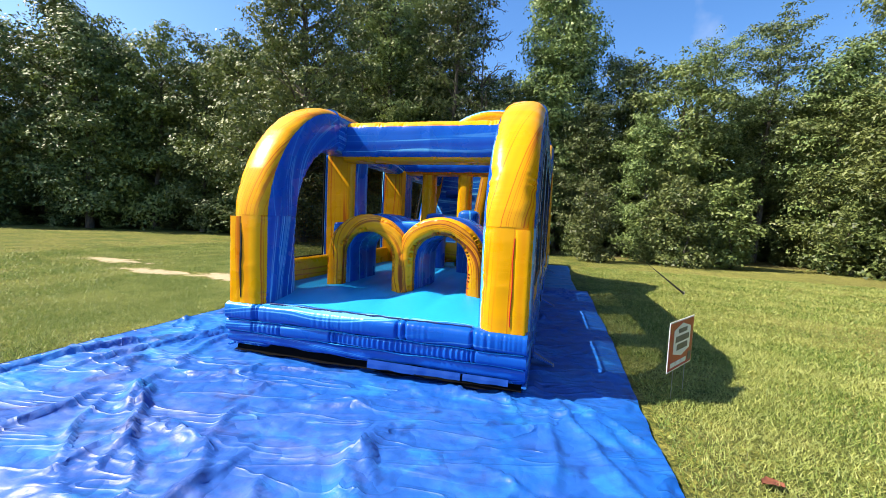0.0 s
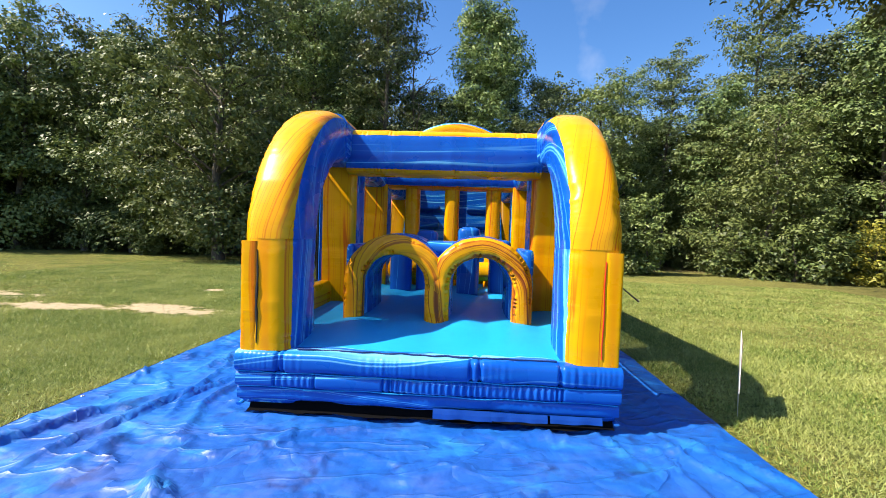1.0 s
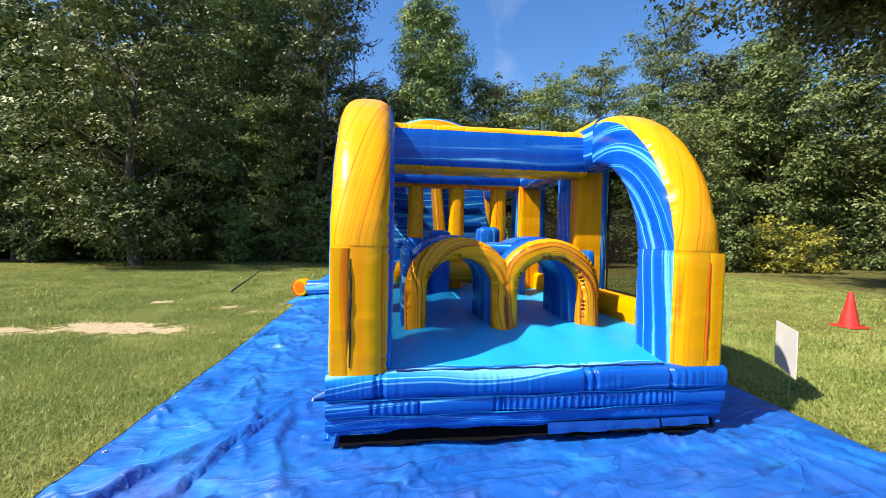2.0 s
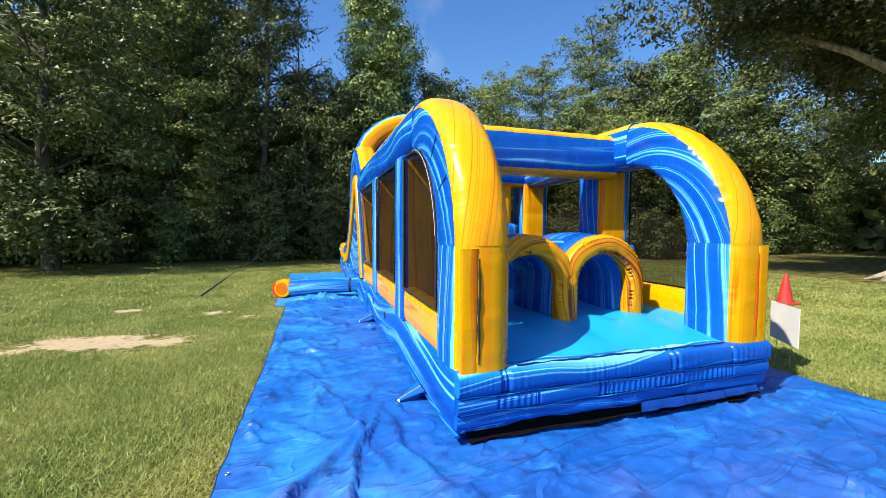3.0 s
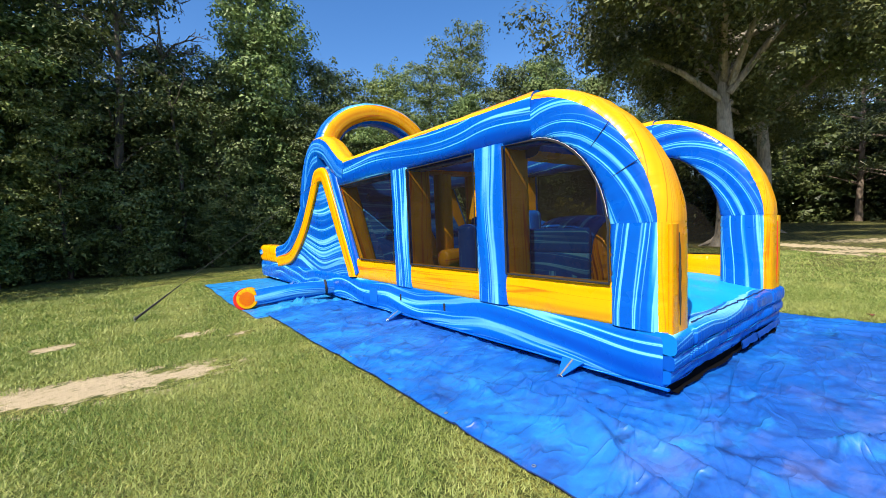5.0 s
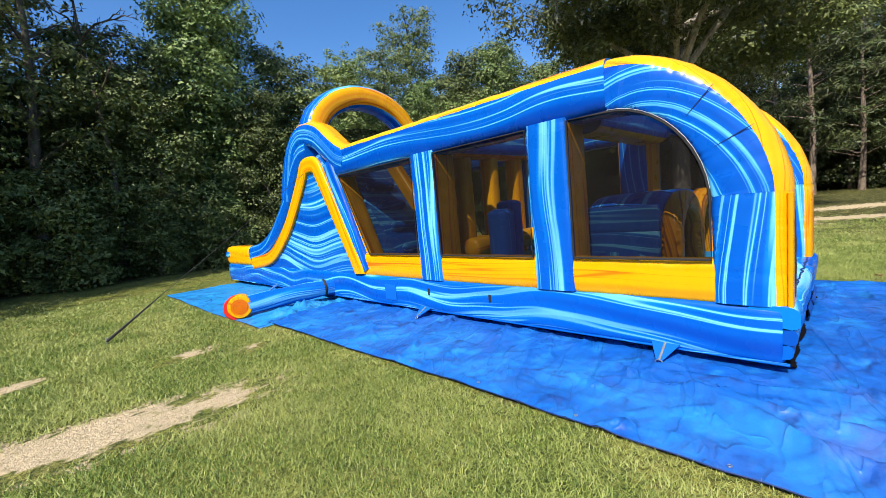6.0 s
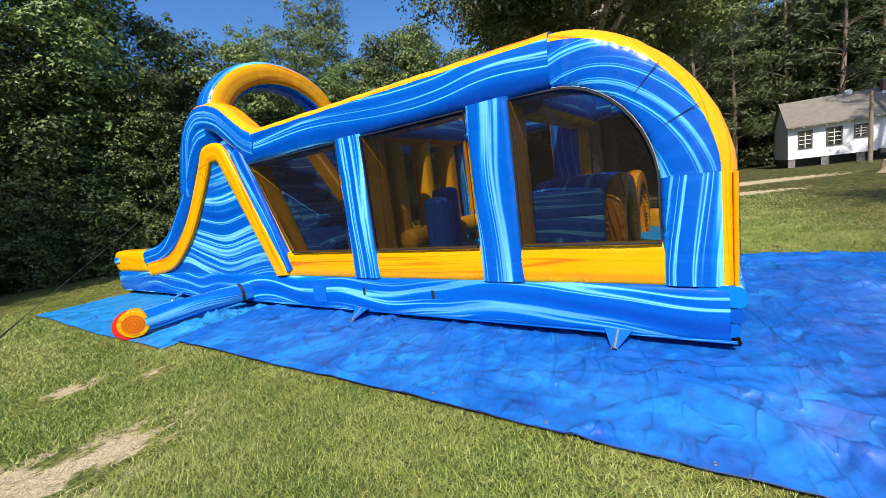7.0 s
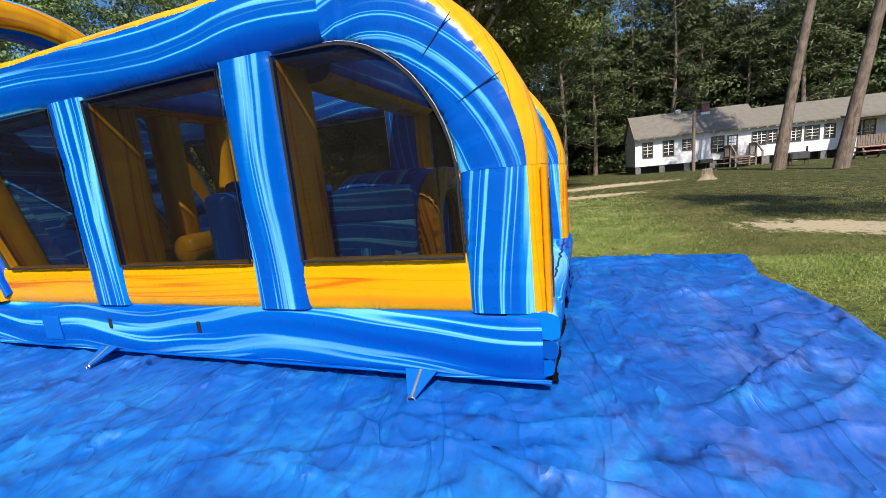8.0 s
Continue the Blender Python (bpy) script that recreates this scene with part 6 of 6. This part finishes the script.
def smoker(x, y):
    c = thing("smoker_grill", "dark grey metal smoker grill on legs on the lawn", "grill", at=(x, y, 0))
    part("firebox", Build().box((-0.3, -0.5, 0.35), (0.3, 0.5, 0.85), 0, 0.08), SHUTTER, c)
    for sx in (-1, 1):
        for sy in (-1, 1):
            part("leg", Build().tube([(sx * 0.24, sy * 0.42, -0.02), (sx * 0.24, sy * 0.42, 0.4)], 0.03, 6), SHUTTER, c)
    part("smokestack", Build().tube([(0, -0.42, 0.8), (0, -0.42, 1.15)], 0.05, 10), BLACK, c)


utility_pole(31.1, -4.85)
charcoal_grill(19.9, -2.95)
picnic_table(29.1, -14.6, 1.6, FADED_RED)
picnic_table(29.5, -6.6, 1.3, WOOD)
smoker(26.4, -9.6)


# ---- grass ----
def grass():
    rng = np.random.default_rng(5)
    P = []
    for x, y, sx, sy, n in ((-6.0, 5.0, 1.3, 1.8, 130000), (-7.0, 8.0, 2.2, 2.6, 90000), (-8.5, 10.0, 3.5, 4.0, 35000), (1.9, 4.4, 1.0, 2.0, 55000), (3.2, 6.0, 2.2, 3.2, 40000), (2.2, 1.5, 1.3, 1.3, 25000), (5.0, 0.5, 3.5, 2.8, 55000), (0.9, 0.7, 0.9, 0.5, 22000)):
        P.append(np.stack([rng.normal(x, sx, n), rng.normal(y, sy, n)], 1))
    # uneven tufts over the lawn further off
    for x0, x1, y0, y1, n in ((-15, -5, 6, 17, 9000), (1, 12, 5, 16, 9000), (1.5, 14, -4, 5, 2500)):
        c = np.stack([rng.uniform(x0, x1, n), rng.uniform(y0, y1, n)], 1)
        P.append(np.repeat(c, 9, axis=0) + rng.normal(0, 0.05, (n * 9, 2)))
    P = np.concatenate(P)
    keep = np.ones(len(P), bool)
    for x, y, hl, hw, turn in PATCHES:
        c, s = math.cos(radians(turn)), math.sin(radians(turn))
        dx, dy = P[:, 0] - x, P[:, 1] - y
        q = ((dx * c + dy * s) / hl) ** 2 + ((-dx * s + dy * c) / hw) ** 2
        keep &= q + rng.uniform(-0.5, 0.6, len(P)) > 1.1
    keep &= ~((P[:, 0] < 0.86) & (P[:, 0] > -4.78) & (P[:, 1] > 1.22))
    keep &= ~((P[:, 0] < -4.7) & (P[:, 0] > -5.06) & (P[:, 1] > 9.6) & (P[:, 1] < 15.8))
    P = P[keep]
    n = len(P)
    an = rng.uniform(0, 2 * np.pi, n)
    far = np.clip((np.hypot(P[:, 0] + 3.5, P[:, 1] - 3.0) - 4.0) / 8.0, 0, 1)
    h = rng.uniform(0.016, 0.046, n) * (1 + 0.3 * far)
    w = rng.uniform(0.0025, 0.005, n) * (1 + 2.2 * far)
    lean = rng.normal(0, 0.026, (n, 2))
    z = np.full(n, -0.015)
    v = np.empty((n, 3, 3))
    v[:, 0] = np.stack([P[:, 0] - w * np.cos(an), P[:, 1] - w * np.sin(an), z], 1)
    v[:, 1] = np.stack([P[:, 0] + w * np.cos(an), P[:, 1] + w * np.sin(an), z], 1)
    v[:, 2] = np.stack([P[:, 0] + lean[:, 0], P[:, 1] + lean[:, 1], z + h], 1)
    # thinner, drier turf south-east of the tarps
    dry = (P[:, 0] > 0.7) & (rng.uniform(0, 1, n) < np.clip((3.2 - P[:, 1]) / 2.2, 0, 1))
    v[dry, 2, 2] -= 0.35 * h[dry]
    for mask, material, label in ((~dry, BLADE, "short mown grass blades on the lawn"), (dry & (rng.uniform(0, 1, n) < 0.8), BLADE_DRY, "short dry grass blades on the thin lawn")):
        k = int(mask.sum())
        ob = new("grass", mesh_from("grass", v[mask].reshape(-1, 3), np.arange(3 * k).reshape(k, 3), material))
        tagged(ob, label, "grass", kind="stuff")


grass()
